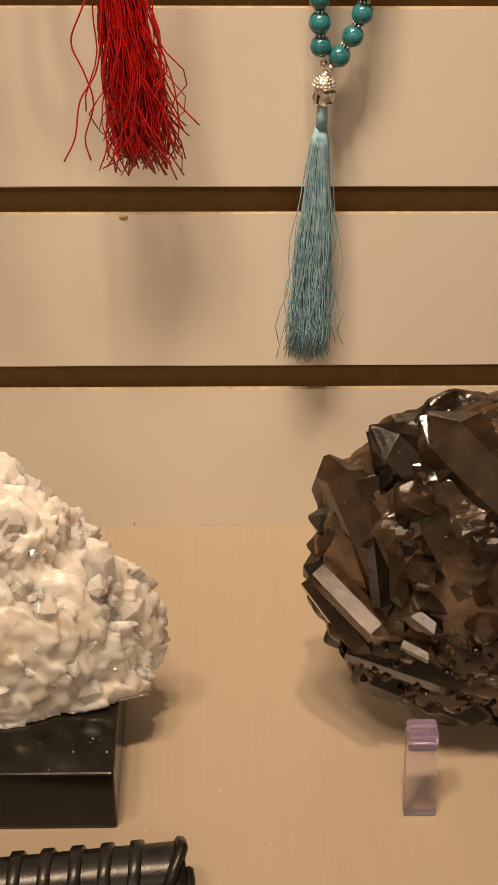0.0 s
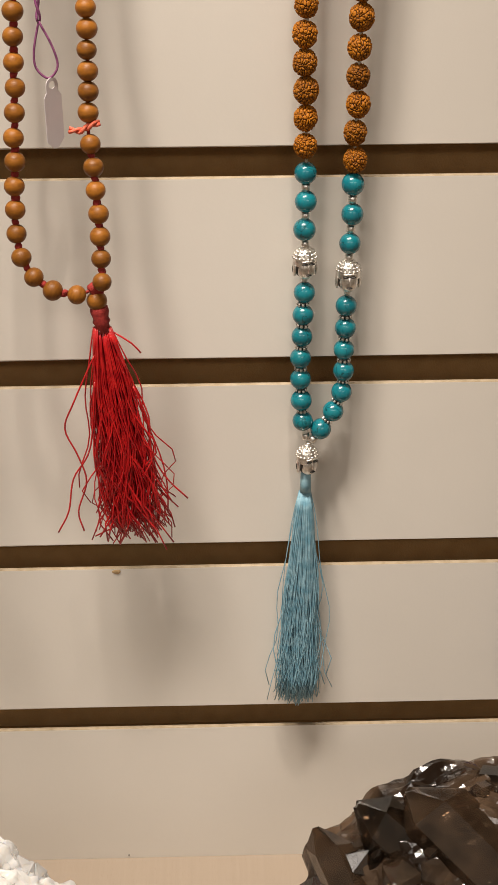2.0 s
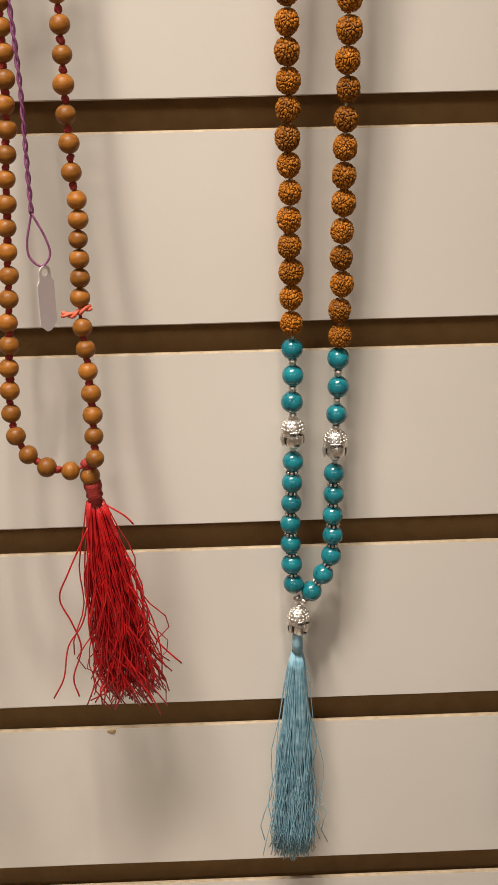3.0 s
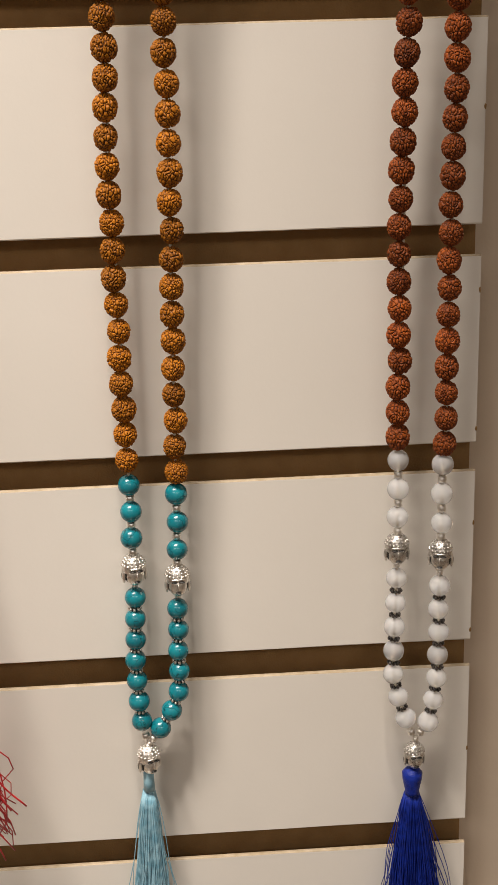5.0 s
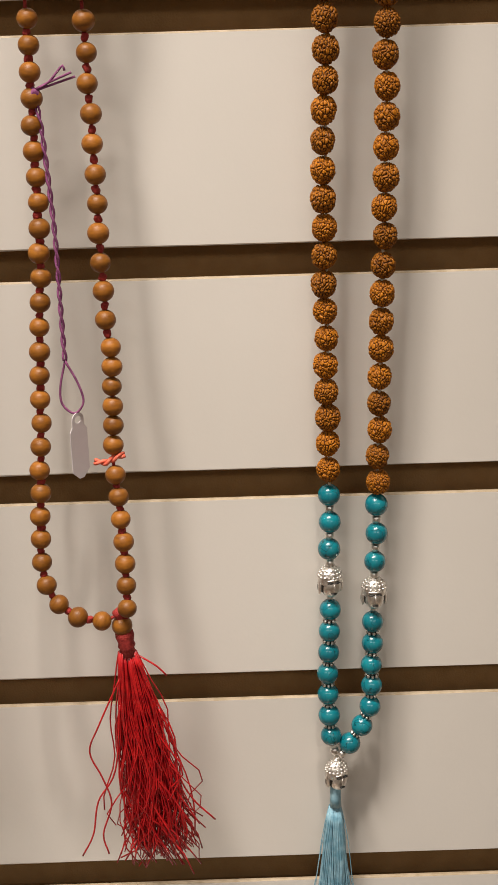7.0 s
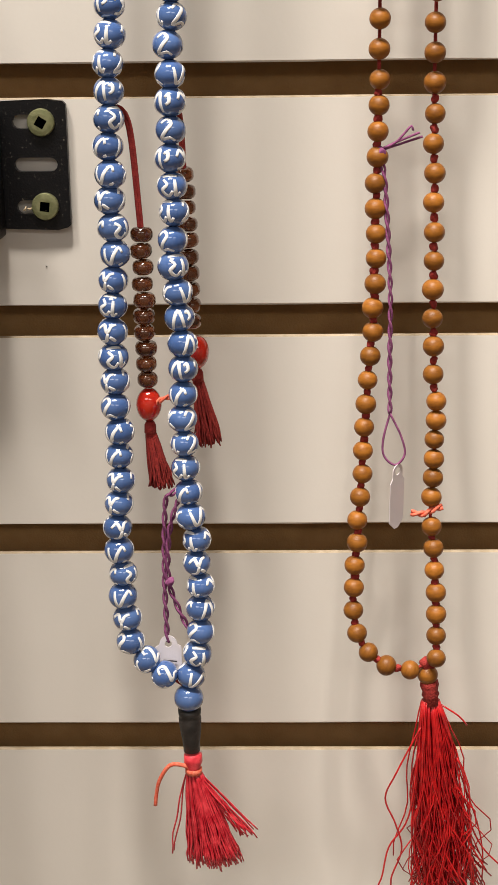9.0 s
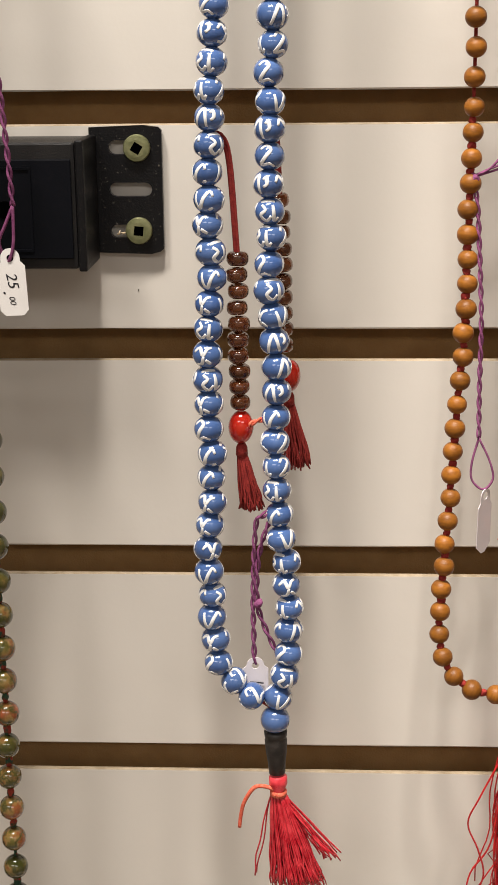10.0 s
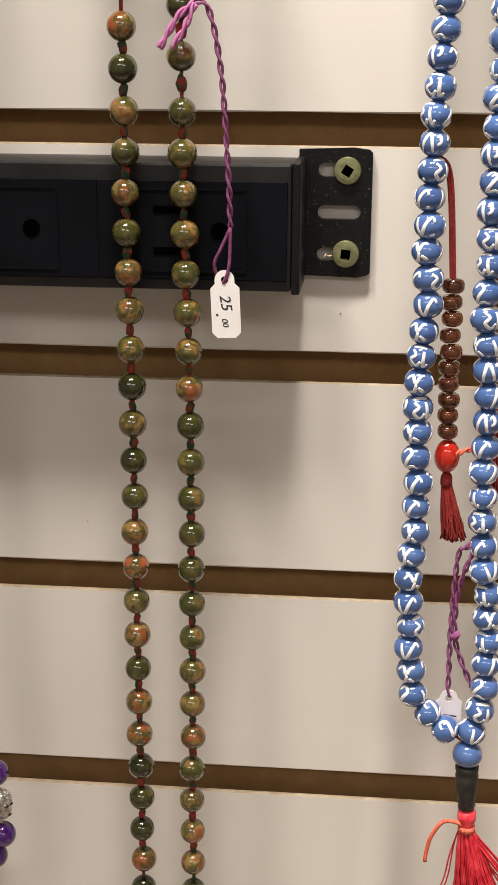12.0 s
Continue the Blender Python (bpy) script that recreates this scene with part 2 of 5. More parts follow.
M_SCUFF = mat("scuffed_black_steel", (0.004, 0.004, 0.005), (0.20, 0.18, 0.15), 1300, 0.36, spec=0.3, bump=0.2, bump_scale=1500, band=(0.66, 0.76), detail=9.0)
M_FLAKE = mat("pale_flake", (0.44, 0.33, 0.18), (0.62, 0.5, 0.33), 300, 0.6, bump=0.3, bump_scale=900)
M_TARN = mat("black_tarnish", (0.008, 0.007, 0.006), (0.03, 0.026, 0.022), 900, 0.45, metal=0.2, bump=0.3, bump_scale=1500)
M_OLDSIL = mat("worn_silver", (0.74, 0.71, 0.67), (0.42, 0.40, 0.37), 700, 0.28, metal=1.0, bump=0.3, bump_scale=1500, crease_tone=((0.02, 0.018, 0.016), 0.44, 0.50))
M_GLUE = mat("old_glue", (0.36, 0.24, 0.11), (0.48, 0.34, 0.18), 300, 0.6, bump=0.4, bump_scale=900)


# ---- mesh helpers ----
def mesh_of(name, verts, faces, materials, smooth=True, slots=None):
    me = bpy.data.meshes.new(name)
    me.from_pydata([tuple(v) for v in verts], [], [tuple(f) for f in faces])
    for m in materials if isinstance(materials, (list, tuple)) else (materials,):
        me.materials.append(m)
    if slots is not None:
        me.polygons.foreach_set("material_index", slots)
    me.polygons.foreach_set("use_smooth", [smooth] * len(me.polygons))
    me.update()
    return me


def bm_mesh(name, bm, materials, smooth=False):
    bmesh.ops.recalc_face_normals(bm, faces=bm.faces)
    me = bpy.data.meshes.new(name)
    bm.to_mesh(me)
    bm.free()
    for m in materials if isinstance(materials, (list, tuple)) else (materials,):
        me.materials.append(m)
    me.polygons.foreach_set("use_smooth", [smooth] * len(me.polygons))
    return me


def thing(name, base, label, category, group="", kind=""):
    """An empty at the thing's base, which carries its parts."""
    ob = tagged(new(name), label, category, group, kind)
    ob.empty_display_size = 0.01
    ob.location = base
    ob["base"] = list(base)
    return ob


def origin(ob):
    """Where an unturned thing or part stands in the world."""
    p = Vector((0, 0, 0))
    while ob:
        p, ob = p + ob.location, ob.parent
    return p


def part(name, me, parent, place=(0, 0, 0), turn=None, label="", size=1.0):
    """A mesh as one part of a thing, at a world place."""
    ob = new(name, me)
    ob.parent = parent
    m = Matrix.LocRotScale(Vector(place) - origin(parent), turn or Euler((0, 0, 0)), Vector((1, 1, 1)) * size if isinstance(size, (int, float)) else Vector(size))
    ob.matrix_basis = m
    return tagged(ob, label)


def path(points, step=0.0006):
    """A smooth line through points, sampled about evenly, with its length at each sample."""
    p = [Vector(q) for q in points]
    p = [2 * p[0] - p[1]] + p + [2 * p[-1] - p[-2]]
    out = []
    for a, b, c, d in zip(p, p[1:], p[2:], p[3:]):
        n = max(2, int((c - b).length / step))
        for k in range(n):
            t = k / n
            out.append(0.5 * (2 * b + (c - a) * t + (2 * a - 5 * b + 4 * c - d) * t * t + (3 * b - a - 3 * c + d) * t ** 3))
    out.append(p[-2])
    run = [0.0]
    for a, b in zip(out, out[1:]):
        run.append(run[-1] + (b - a).length)
    return out, run


def along(points, n, first=0.0, last=1.0):
    """n even places on the line through points, with the way that the line goes there."""
    pts, run = path(points)
    out = []
    for k in range(n):
        s = run[-1] * (first + (last - first) * (k / (n - 1) if n > 1 else 0))
        i = min(max(int(np.searchsorted(run, s)), 1), len(pts) - 1)
        f = (s - run[i - 1]) / max(run[i] - run[i - 1], 1e-9)
        out.append((pts[i - 1].lerp(pts[i], f), (pts[i] - pts[i - 1]).normalized()))
    return out


def tube(verts, faces, pts, radius, n=6, taper=None):
    """Adds a swept tube to lists of vertices and faces."""
    base, side = len(verts), None
    for i, p in enumerate(pts):
        d = (pts[min(i + 1, len(pts) - 1)] - pts[max(i - 1, 0)]).normalized()
        side = (side or (Vector((0, 1, 0.01)) if abs(d.y) < 0.9 else Vector((1, 0, 0))))
        side = (side - d * side.dot(d)).normalized()
        up = d.cross(side)
        r = radius * (taper(i / (len(pts) - 1)) if taper else 1.0)
        for k in range(n):
            a = 2 * math.pi * k / n
            verts.append(p + (side * math.cos(a) + up * math.sin(a)) * r)
    for i in range(len(pts) - 1):
        for k in range(n):
            a, b = base + i * n + k, base + i * n + (k + 1) % n
            faces.append((a, b, b + n, a + n))
    faces.append(tuple(base + k for k in reversed(range(n))))
    faces.append(tuple(base + (len(pts) - 1) * n + k for k in range(n)))


def tube_mesh(name, lines, radius, material, n=6, taper=None):
    v, f = [], []
    for pts in lines:
        tube(v, f, pts, radius, n, taper)
    return mesh_of(name, v, f, material)


def lathe(name, profile, material, n=20, smooth=True):
    """A turned shape about z from (radius, height) pairs."""
    v, f = [], []
    for r, z in profile:
        v += [(r * math.cos(2 * math.pi * k / n), r * math.sin(2 * math.pi * k / n), z) for k in range(n)]
    for i in range(len(profile) - 1):
        f += [(i * n + k, i * n + (k + 1) % n, (i + 1) * n + (k + 1) % n, (i + 1) * n + k) for k in range(n)]
    f += [tuple(reversed(range(n))), tuple((len(profile) - 1) * n + k for k in range(n))]
    return mesh_of(name, v, f, material, smooth)


def ball(name, r, material, flat=1.0, hole=0.12, n=20, rows=12):
    """A drilled bead about z: a sphere with small dimples at its poles."""
    prof = [(hole * r * 0.6, -r * flat * 0.93)]
    for k in range(rows + 1):
        a = -math.pi / 2 + math.asin(hole) + (math.pi - 2 * math.asin(hole)) * k / rows
        prof.append((r * math.cos(a), r * flat * math.sin(a)))
    prof.append((hole * r * 0.6, r * flat * 0.93))
    return lathe(name, prof, material, n)


def box(bm, lo, hi, bevel=0.0, segments=2):
    made = bmesh.ops.create_cube(bm, size=1.0, matrix=Matrix.LocRotScale((Vector(lo) + Vector(hi)) / 2, None, Vector(hi) - Vector(lo)))
    if bevel:
        edges = list({e for v in made["verts"] for e in v.link_edges})
        bmesh.ops.bevel(bm, geom=edges, offset=bevel, segments=segments, profile=0.5, affect="EDGES")
    return bm


def box_mesh(name, lo, hi, material, bevel=0.0, segments=2, smooth=False):
    return bm_mesh(name, box(bmesh.new(), lo, hi, bevel, segments), material, smooth)


def structure(name, me, label):
    return tagged(new(name, me), label, "", "", "structure")


# ---- the slatted wall, the shelf and the room ----
PITCH, GAP, LIP0, RIGHT, LEFT = 0.0762, 0.0102, 1.065, 0.192, -1.2
GROOVES = range(-13, 20)


def groove_z(k):
    return LIP0 + k * PITCH


def slat_mesh(h=PITCH - GAP):
    """One board of the wall: a thin cream face with raw lips, on a narrower raw web; z from the top edge down."""
    e = 0.0005
    prof = [(0.0, -h + e), (0.0, -e), (e, 0.0), (0.0014, 0.0), (0.0016, -0.005), (0.0095, -0.005), (0.0095, -h + 0.005), (0.0025, -h + 0.005), (0.0025, -h), (e, -h)]
    n, rng = len(prof), random.Random(3)
    xs = [LEFT + (RIGHT - LEFT) * k / 60 for k in range(61)]
    v, f, s = [], [], []
    for x in xs:
        for i, (y, z) in enumerate(prof):
            wob = rng.uniform(-0.00012, 0.00012) if i in (0, 1, 2, 9) else 0.0
            v.append((x, y, z + wob))
    for i in range(len(xs) - 1):
        for k in range(n):
            f.append((i * n + k, (i + 1) * n + k, (i + 1) * n + (k + 1) % n, i * n + (k + 1) % n))
            s.append(0 if k in (0, 9) else 2 if k in (1, 2) else 1)
    f += [tuple(range(n)), tuple((len(xs) - 1) * n + k for k in reversed(range(n)))]
    s += [1, 1]
    return mesh_of("slat", v, f, [M_SLAT, M_RAW, M_EDGE], False, s)


slatwall = structure("wall_slatted", box_mesh("wall_slatted", (LEFT, 0.0095, 0.0), (RIGHT, 0.0185, 2.55), M_RAW), "cream laminate slatted display wall with raw brown grooves")
structure("wall_beside", box_mesh("wall_beside", (RIGHT - 0.02, 0.0195, 0.0), (2.2, 0.12, 2.6), M_SIDE), "beige painted wall beside the slatted panel")
structure("wall_left", box_mesh("wall_left", (-2.3, -3.2, 0.0), (-2.2, 0.12, 2.6), M_ROOM), "plain painted shop wall")
structure("wall_right", box_mesh("wall_right", (2.2, -3.2, 0.0), (2.3, 0.12, 2.6), M_ROOM), "plain painted shop wall")
structure("wall_behind", box_mesh("wall_behind", (-2.2, -3.2, 0.0), (2.2, -3.1, 2.6), M_ROOM), "plain painted shop wall")
structure("wall_end", box_mesh("wall_end", (-2.2, 0.0195, 0.0), (RIGHT - 0.021, 0.12, 2.6), M_ROOM), "plain painted shop wall")
structure("floor", box_mesh("floor", (-2.3, -3.2, -0.1), (2.3, 0.12, 0.0), M_FLOOR), "brown shop floor")
structure("ceiling", box_mesh("ceiling", (-2.3, -3.2, 2.6), (2.3, 0.12, 2.7), M_ROOM), "plain painted ceiling")
SHELF = 0.996
shelf = structure("shelf", box_mesh("shelf", (LEFT, -0.34, SHELF - 0.02), (0.6, -0.0001, SHELF), M_SHELF), "taupe brushed laminate display shelf")

# ---- beads and strings ----
BEAD = {
    "turquoise": ball("turquoise_bead", 0.00378, M_TURQ),
    "moon": ball("moonstone_bead", 0.0038, M_MOON),
    "wood": ball("wooden_bead", 0.0033, M_WOOD, 0.97),
    "blue": ball("blue_bead", 0.0046, M_BLUE, 0.94),
    "unakite": ball("unakite_bead", 0.0043, M_UNA),
    "amethyst": ball("amethyst_bead", 0.0046, M_AMETH),
    "tube": lathe("metal_tube", [(0.0009, -0.0012), (0.0014, -0.0011), (0.0015, 0.0), (0.0014, 0.0011), (0.0009, 0.0012)], M_SILVER, 12),
    "tube_dark": lathe("metal_tube", [(0.0009, -0.0012), (0.0014, -0.0011), (0.0015, 0.0), (0.0014, 0.0011), (0.0009, 0.0012)], M_DARKSIL, 12),
    "rondelle": lathe("glass_rondelle", [(0.0009, -0.0016), (0.0012, -0.0020), (0.0022, -0.0021), (0.0029, -0.0016), (0.0033, -0.0007), (0.0033, 0.0007), (0.0029, 0.0016), (0.0022, 0.0021), (0.0012, 0.0020), (0.0009, 0.0016)], M_GLASSB, 22),
}


def daisy(material):
    """A flat beaded ring with eight lobes."""
    v, f, dark, n, m = [], [], [], 48, 8
    for i in range(n):
        a = 2 * math.pi * i / n
        q = 0.00082 * (0.12 + 0.88 * abs(math.sin(4 * a)) ** 0.9)
        for k in range(m):
            b = 2 * math.pi * k / m
            r = 0.00155 + q * math.cos(b)
            v.append((r * math.cos(a), r * math.sin(a), q * math.sin(b)))
            f.append((i * m + k, (i + 1) % n * m + k, (i + 1) % n * m + (k + 1) % m, i * m + (k + 1) % m))
            dark.append(1 if abs(math.sin(4 * (a + math.pi / n))) < 0.6 else 0)
    return mesh_of("daisy_spacer", v, f, [material, M_TARN], True, dark)


BEAD["daisy"], BEAD["daisy_dark"] = daisy(M_SILVER), daisy(M_DARKSIL)


def seed_mesh(r, material, seed):
    """A seed bead: five lobes covered in winding warts with deep creases between them."""
    bm = bmesh.new()
    bmesh.ops.create_icosphere(bm, subdivisions=6, radius=r)
    off = Vector((seed * 7.3, seed * 3.1, seed * 5.7))
    freq = 3.3 + 0.4 * (seed % 3)
    for v in bm.verts:
        d = v.co.normalized()
        a = math.atan2(d.y, d.x)
        q = d * freq + off
        q = q + 0.34 * Vector(noise.noise_vector(q * 0.9)) + 0.10 * Vector(noise.noise_vector(q * 2.6))
        q.z *= 0.8
        cells = noise.voronoi(q, distance_metric="DISTANCE", exponent=2.5)[0]
        wart = min((cells[1] - cells[0]) / 0.42, 1.0)
        wart = 1 - (1 - wart) ** 2.2
        seam = min(abs(math.sin(2.5 * a + seed)) * 4.5, 1.0)
        k = 0.84 + 0.17 * wart + 0.05 * seam + 0.05 * noise.noise(d * 1.6 + off)
        v.co = d * r * k
        v.co.z *= 1.12
    return bm_mesh("seed_bead", bm, material, True)


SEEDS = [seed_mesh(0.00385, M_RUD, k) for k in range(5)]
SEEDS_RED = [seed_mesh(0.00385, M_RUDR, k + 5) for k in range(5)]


def silver_bead_mesh(material):
    """A cast oval bead: rows of studs on a dark dome, a plain smooth shield in front and behind, a long lobe at each side."""
    v, f, slots = [], [], []

    def blob(c, radii, slot, sub=2):
        bm, b = bmesh.new(), len(v)
        bmesh.ops.create_icosphere(bm, subdivisions=sub, radius=1.0)
        v.extend(Vector((c[0] + p.co.x * radii[0], c[1] + p.co.y * radii[1], c[2] + p.co.z * radii[2])) for p in bm.verts)
        f.extend(tuple(b + q.index for q in face.verts) for face in bm.faces)
        slots.extend([slot] * len(bm.faces))
        bm.free()

    blob((0, 0, 0.0009), (0.0037, 0.0034, 0.0041), 0, 4)
    blob((0, 0, -0.0009), (0.0035, 0.0031, 0.0040), 1, 4)
    for row in range(5):
        el = radians(14 + row * 16)
        n = max(4, int(17 * math.cos(el)))
        for k in range(n):
            a = 2 * math.pi * (k + 0.5 * (row % 2)) / n
            blob((0.0036 * math.cos(el) * math.cos(a), 0.0033 * math.cos(el) * math.sin(a), 0.0009 + 0.0040 * math.sin(el)), (0.00050, 0.00050, 0.00044), 0, 2)
    for sgn in (-1, 1):
        blob((0, sgn * 0.0011, -0.0014), (0.0029, 0.0026, 0.0036), 0, 4)
        blob((0, sgn * 0.0031, 0.0012), (0.0022, 0.0007, 0.0004), 0, 3)
        blob((0, sgn * 0.0035, -0.0014), (0.00042, 0.0006, 0.0013), 0, 3)
        for side in (-1, 1):
            blob((side * 0.0011, sgn * 0.0033, 0.00035), (0.00105, 0.0006, 0.00030), 1, 2)
        blob((0, sgn * 0.0035, -0.0031), (0.0010, 0.0005, 0.00024), 1, 2)
        blob((sgn * 0.0034, 0, -0.0016), (0.0006, 0.0013, 0.0025), 0, 3)
        blob((sgn * 0.0036, 0, -0.0016), (0.00048, 0.0006, 0.0017), 1, 2)
    blob((0, 0, 0.0050), (0.0012, 0.0012, 0.0007), 0, 3)
    return mesh_of("silver_bead", v, f, [material, M_TARN], True, slots)


BEAD["silver"], BEAD["silver_dark"] = silver_bead_mesh(M_SILVER), silver_bead_mesh(M_OLDSIL)


def knot_mesh(material, r, seed, tall=1.25):
    bm = bmesh.new()
    bmesh.ops.create_icosphere(bm, subdivisions=3, radius=r)
    for v in bm.verts:
        v.co *= 1 + 0.35 * noise.noise(v.co / r * 1.3 + Vector((seed, 0, 0)))
        v.co.z *= tall
    return bm_mesh("knot", bm, material, True)


KNOT_RED = [knot_mesh(M_REDCORD, 0.00125, k) for k in range(4)]
KNOT_GREEN = [knot_mesh(M_KNOT, 0.0012, k, 1.7) for k in range(5)]

# Strokes like a brush letter, in degrees round and up the bead.
LETTERS = [
    [[(-26, 18), (-10, 34), (6, 20), (-8, -2), (-24, -26), (4, -20), (24, -30)]],
    [[(-28, 24), (-14, -24), (4, 8), (22, 26), (28, 10)], [(30, -22), (16, -30)]],
    [[(-24, -28), (-6, 26), (4, 28), (14, -24)], [(22, 18), (32, 26), (34, 6), (24, -2)]],
    [[(-30, 30), (26, 32)], [(-22, 22), (-8, 8), (-22, -8), (-6, -26), (8, -10)], [(14, 22), (18, -26), (30, -14)]],
    [[(-28, 10), (-12, 26), (2, 4), (14, 24), (30, 28)], [(4, 2), (-2, -22), (-22, -26)], [(10, -8), (28, -22)]],
]


def letter_mesh(k):
    v, f = [], []
    for j in range(3):
        for stroke in LETTERS[(k + j * 2) % 5]:
            pts = []
            for a, b in stroke:
                a, b = radians(a * 1.4 + 120 * j + 12 * k), radians(b * 1.4)
                pts.append(Vector((math.cos(a) * math.cos(b), math.sin(a) * math.cos(b), math.sin(b))))
            line = [Vector((q.x * 0.0046, q.y * 0.0046, q.z * 0.0046 * 0.94)) for q in (p.normalized() * 0.985 for p in path(pts, 0.12)[0])]
            tube(v, f, line, 0.00054, 8, lambda t: 0.75 + 0.4 * math.sin(math.pi * t))
    for i, p in enumerate(v):
        q = Vector((p.x, p.y, p.z / 0.94))
        q = q * (min(q.length, 0.0046 * 1.012) / q.length)
        v[i] = Vector((q.x, q.y, q.z * 0.94))
    return mesh_of("painted_mark", v, f, M_PAINT)


LETTER = [letter_mesh(k) for k in range(5)]
RNG = random.Random(11)


def facing(way, spin):
    """The turn that lays a bead's axis on the string, spun about it."""
    q = (-way if way.z < 0 else way).to_track_quat("Z", "Y")
    return q @ Euler((0, 0, spin)).to_quaternion()


def bead(parent, me, place, way, name="bead", spin=None, size=1.0, sway=0.0, label=""):
    p = Vector(place) + Vector((RNG.uniform(-sway, sway), RNG.uniform(-sway, sway) * 0.5, RNG.uniform(-sway, sway) * 0.4))
    tilt = Euler((RNG.uniform(-0.1, 0.1), RNG.uniform(-0.1, 0.1), 0)).to_quaternion()
    return part(name, me, parent, p, facing(way, RNG.uniform(0, 6.28) if spin is None else spin) @ tilt, label, size)


def run_of(parent, kinds, points, n, between=None, sway=0.0003, sizes=(0.97, 1.03), name="bead", skip_last=True, skip_first=False):
    """n beads along a line, with a spacer or knot between each two."""
    spots = along(points, n)
    for i, (p, d) in enumerate(spots):
        if not (i == 0 and skip_first):
            bead(parent, kinds[RNG.randrange(len(kinds))] if isinstance(kinds, list) else kinds, p, d, name, None, RNG.uniform(*sizes), sway)
        if between and i < n - 1:
            q = spots[i + 1][0]
            bname, bkinds = between
            bead(parent, bkinds[RNG.randrange(len(bkinds))] if isinstance(bkinds, list) else bkinds, (p + q) / 2, (q - p).normalized(), bname, None, RNG.uniform(0.9, 1.1), sway * 0.5)
    return spots


HOOK_Z = groove_z(7) + 0.005


def over_hook(left, right, y):
    """The line from the top of one strand over the hook's rod to the other."""
    mid, half = (left[0] + right[0]) / 2, abs(right[0] - left[0]) / 2
    out = []
    for k in range(7):
        a = math.pi * (1 - k / 6)
        out.append((mid + half * math.cos(a), y, HOOK_Z - 0.001 + half * math.sin(a)))
    return out


def hook_thing(x, reach):
    ob = thing("wall_hook", (x, 0.0, HOOK_Z), "straight chrome display hook set in the wall groove", "hook", "display hooks")
    part("rod", tube_mesh("rod", [[Vector((0, 0.006, 0)), Vector((0, -reach, 0)), Vector((0, -reach - 0.006, 0.004))]], 0.0032, M_STEEL, 10), ob, (x, 0, HOOK_Z - 0.0003))
    part("back_plate", box_mesh("back_plate", (-0.012, -0.0025, -0.004), (0.012, -0.0006, 0.03), M_STEEL, 0.0005), ob, (x, 0, HOOK_Z))
    return ob


def string(parent, lines, r, material, label=""):
    return part("string", tube_mesh("string", [path(l, 0.003)[0] for l in lines], r, material, 6), parent, label=label)


def tassel(parent, name, top, foot, r0, rx, ry, n, r, material, wave=0.0015, stray=0.08, seed=1, short=0.12, bulge=0.0):
    """A skirt of fine threads from a tight neck to a loose foot."""
    rng, v, f = random.Random(seed), [], []
    top, foot = Vector(top), Vector(foot)
    for i in range(n):
        a, q = rng.uniform(0, 6.283), math.sqrt(rng.random())
        wild = rng.random() < stray
        spread = rng.uniform(1.15, 1.9) if wild else 1.0
        s = Vector((r0 * q * math.cos(a), r0 * 0.8 * q * math.sin(a), 0))
        e = Vector((rx * q * math.cos(a) * spread, ry * q * math.sin(a), 0))
        cut = 1 - rng.random() * (short * 2.2 if wild else short)
        ph, fr, am = rng.uniform(0, 6.28), rng.uniform(1.2, 3.2), wave * rng.uniform(0.3, 1.0) * (1.8 if wild else 1)
        ph2, pts, steps = rng.uniform(0, 6.28), [], 13
        for k in range(steps):
            t = k / (steps - 1) * cut
            c = top.lerp(foot, t) + s.lerp(e, t ** 0.85)
            w = am * t * (0.4 + t)
            c += Vector((math.sin(ph + fr * 6.28 * t) * w + bulge * math.sin(math.pi * t) * math.cos(a), math.cos(ph2 + fr * 5 * t) * w * 0.5, 0))
            c.y = min(c.y, -0.0006)
            pts.append(c - origin(parent))
        tube(v, f, pts, r * rng.uniform(0.75, 1.2), 4)
    me = mesh_of(name, v, f, material)
    return part(name, me, parent, origin(parent))


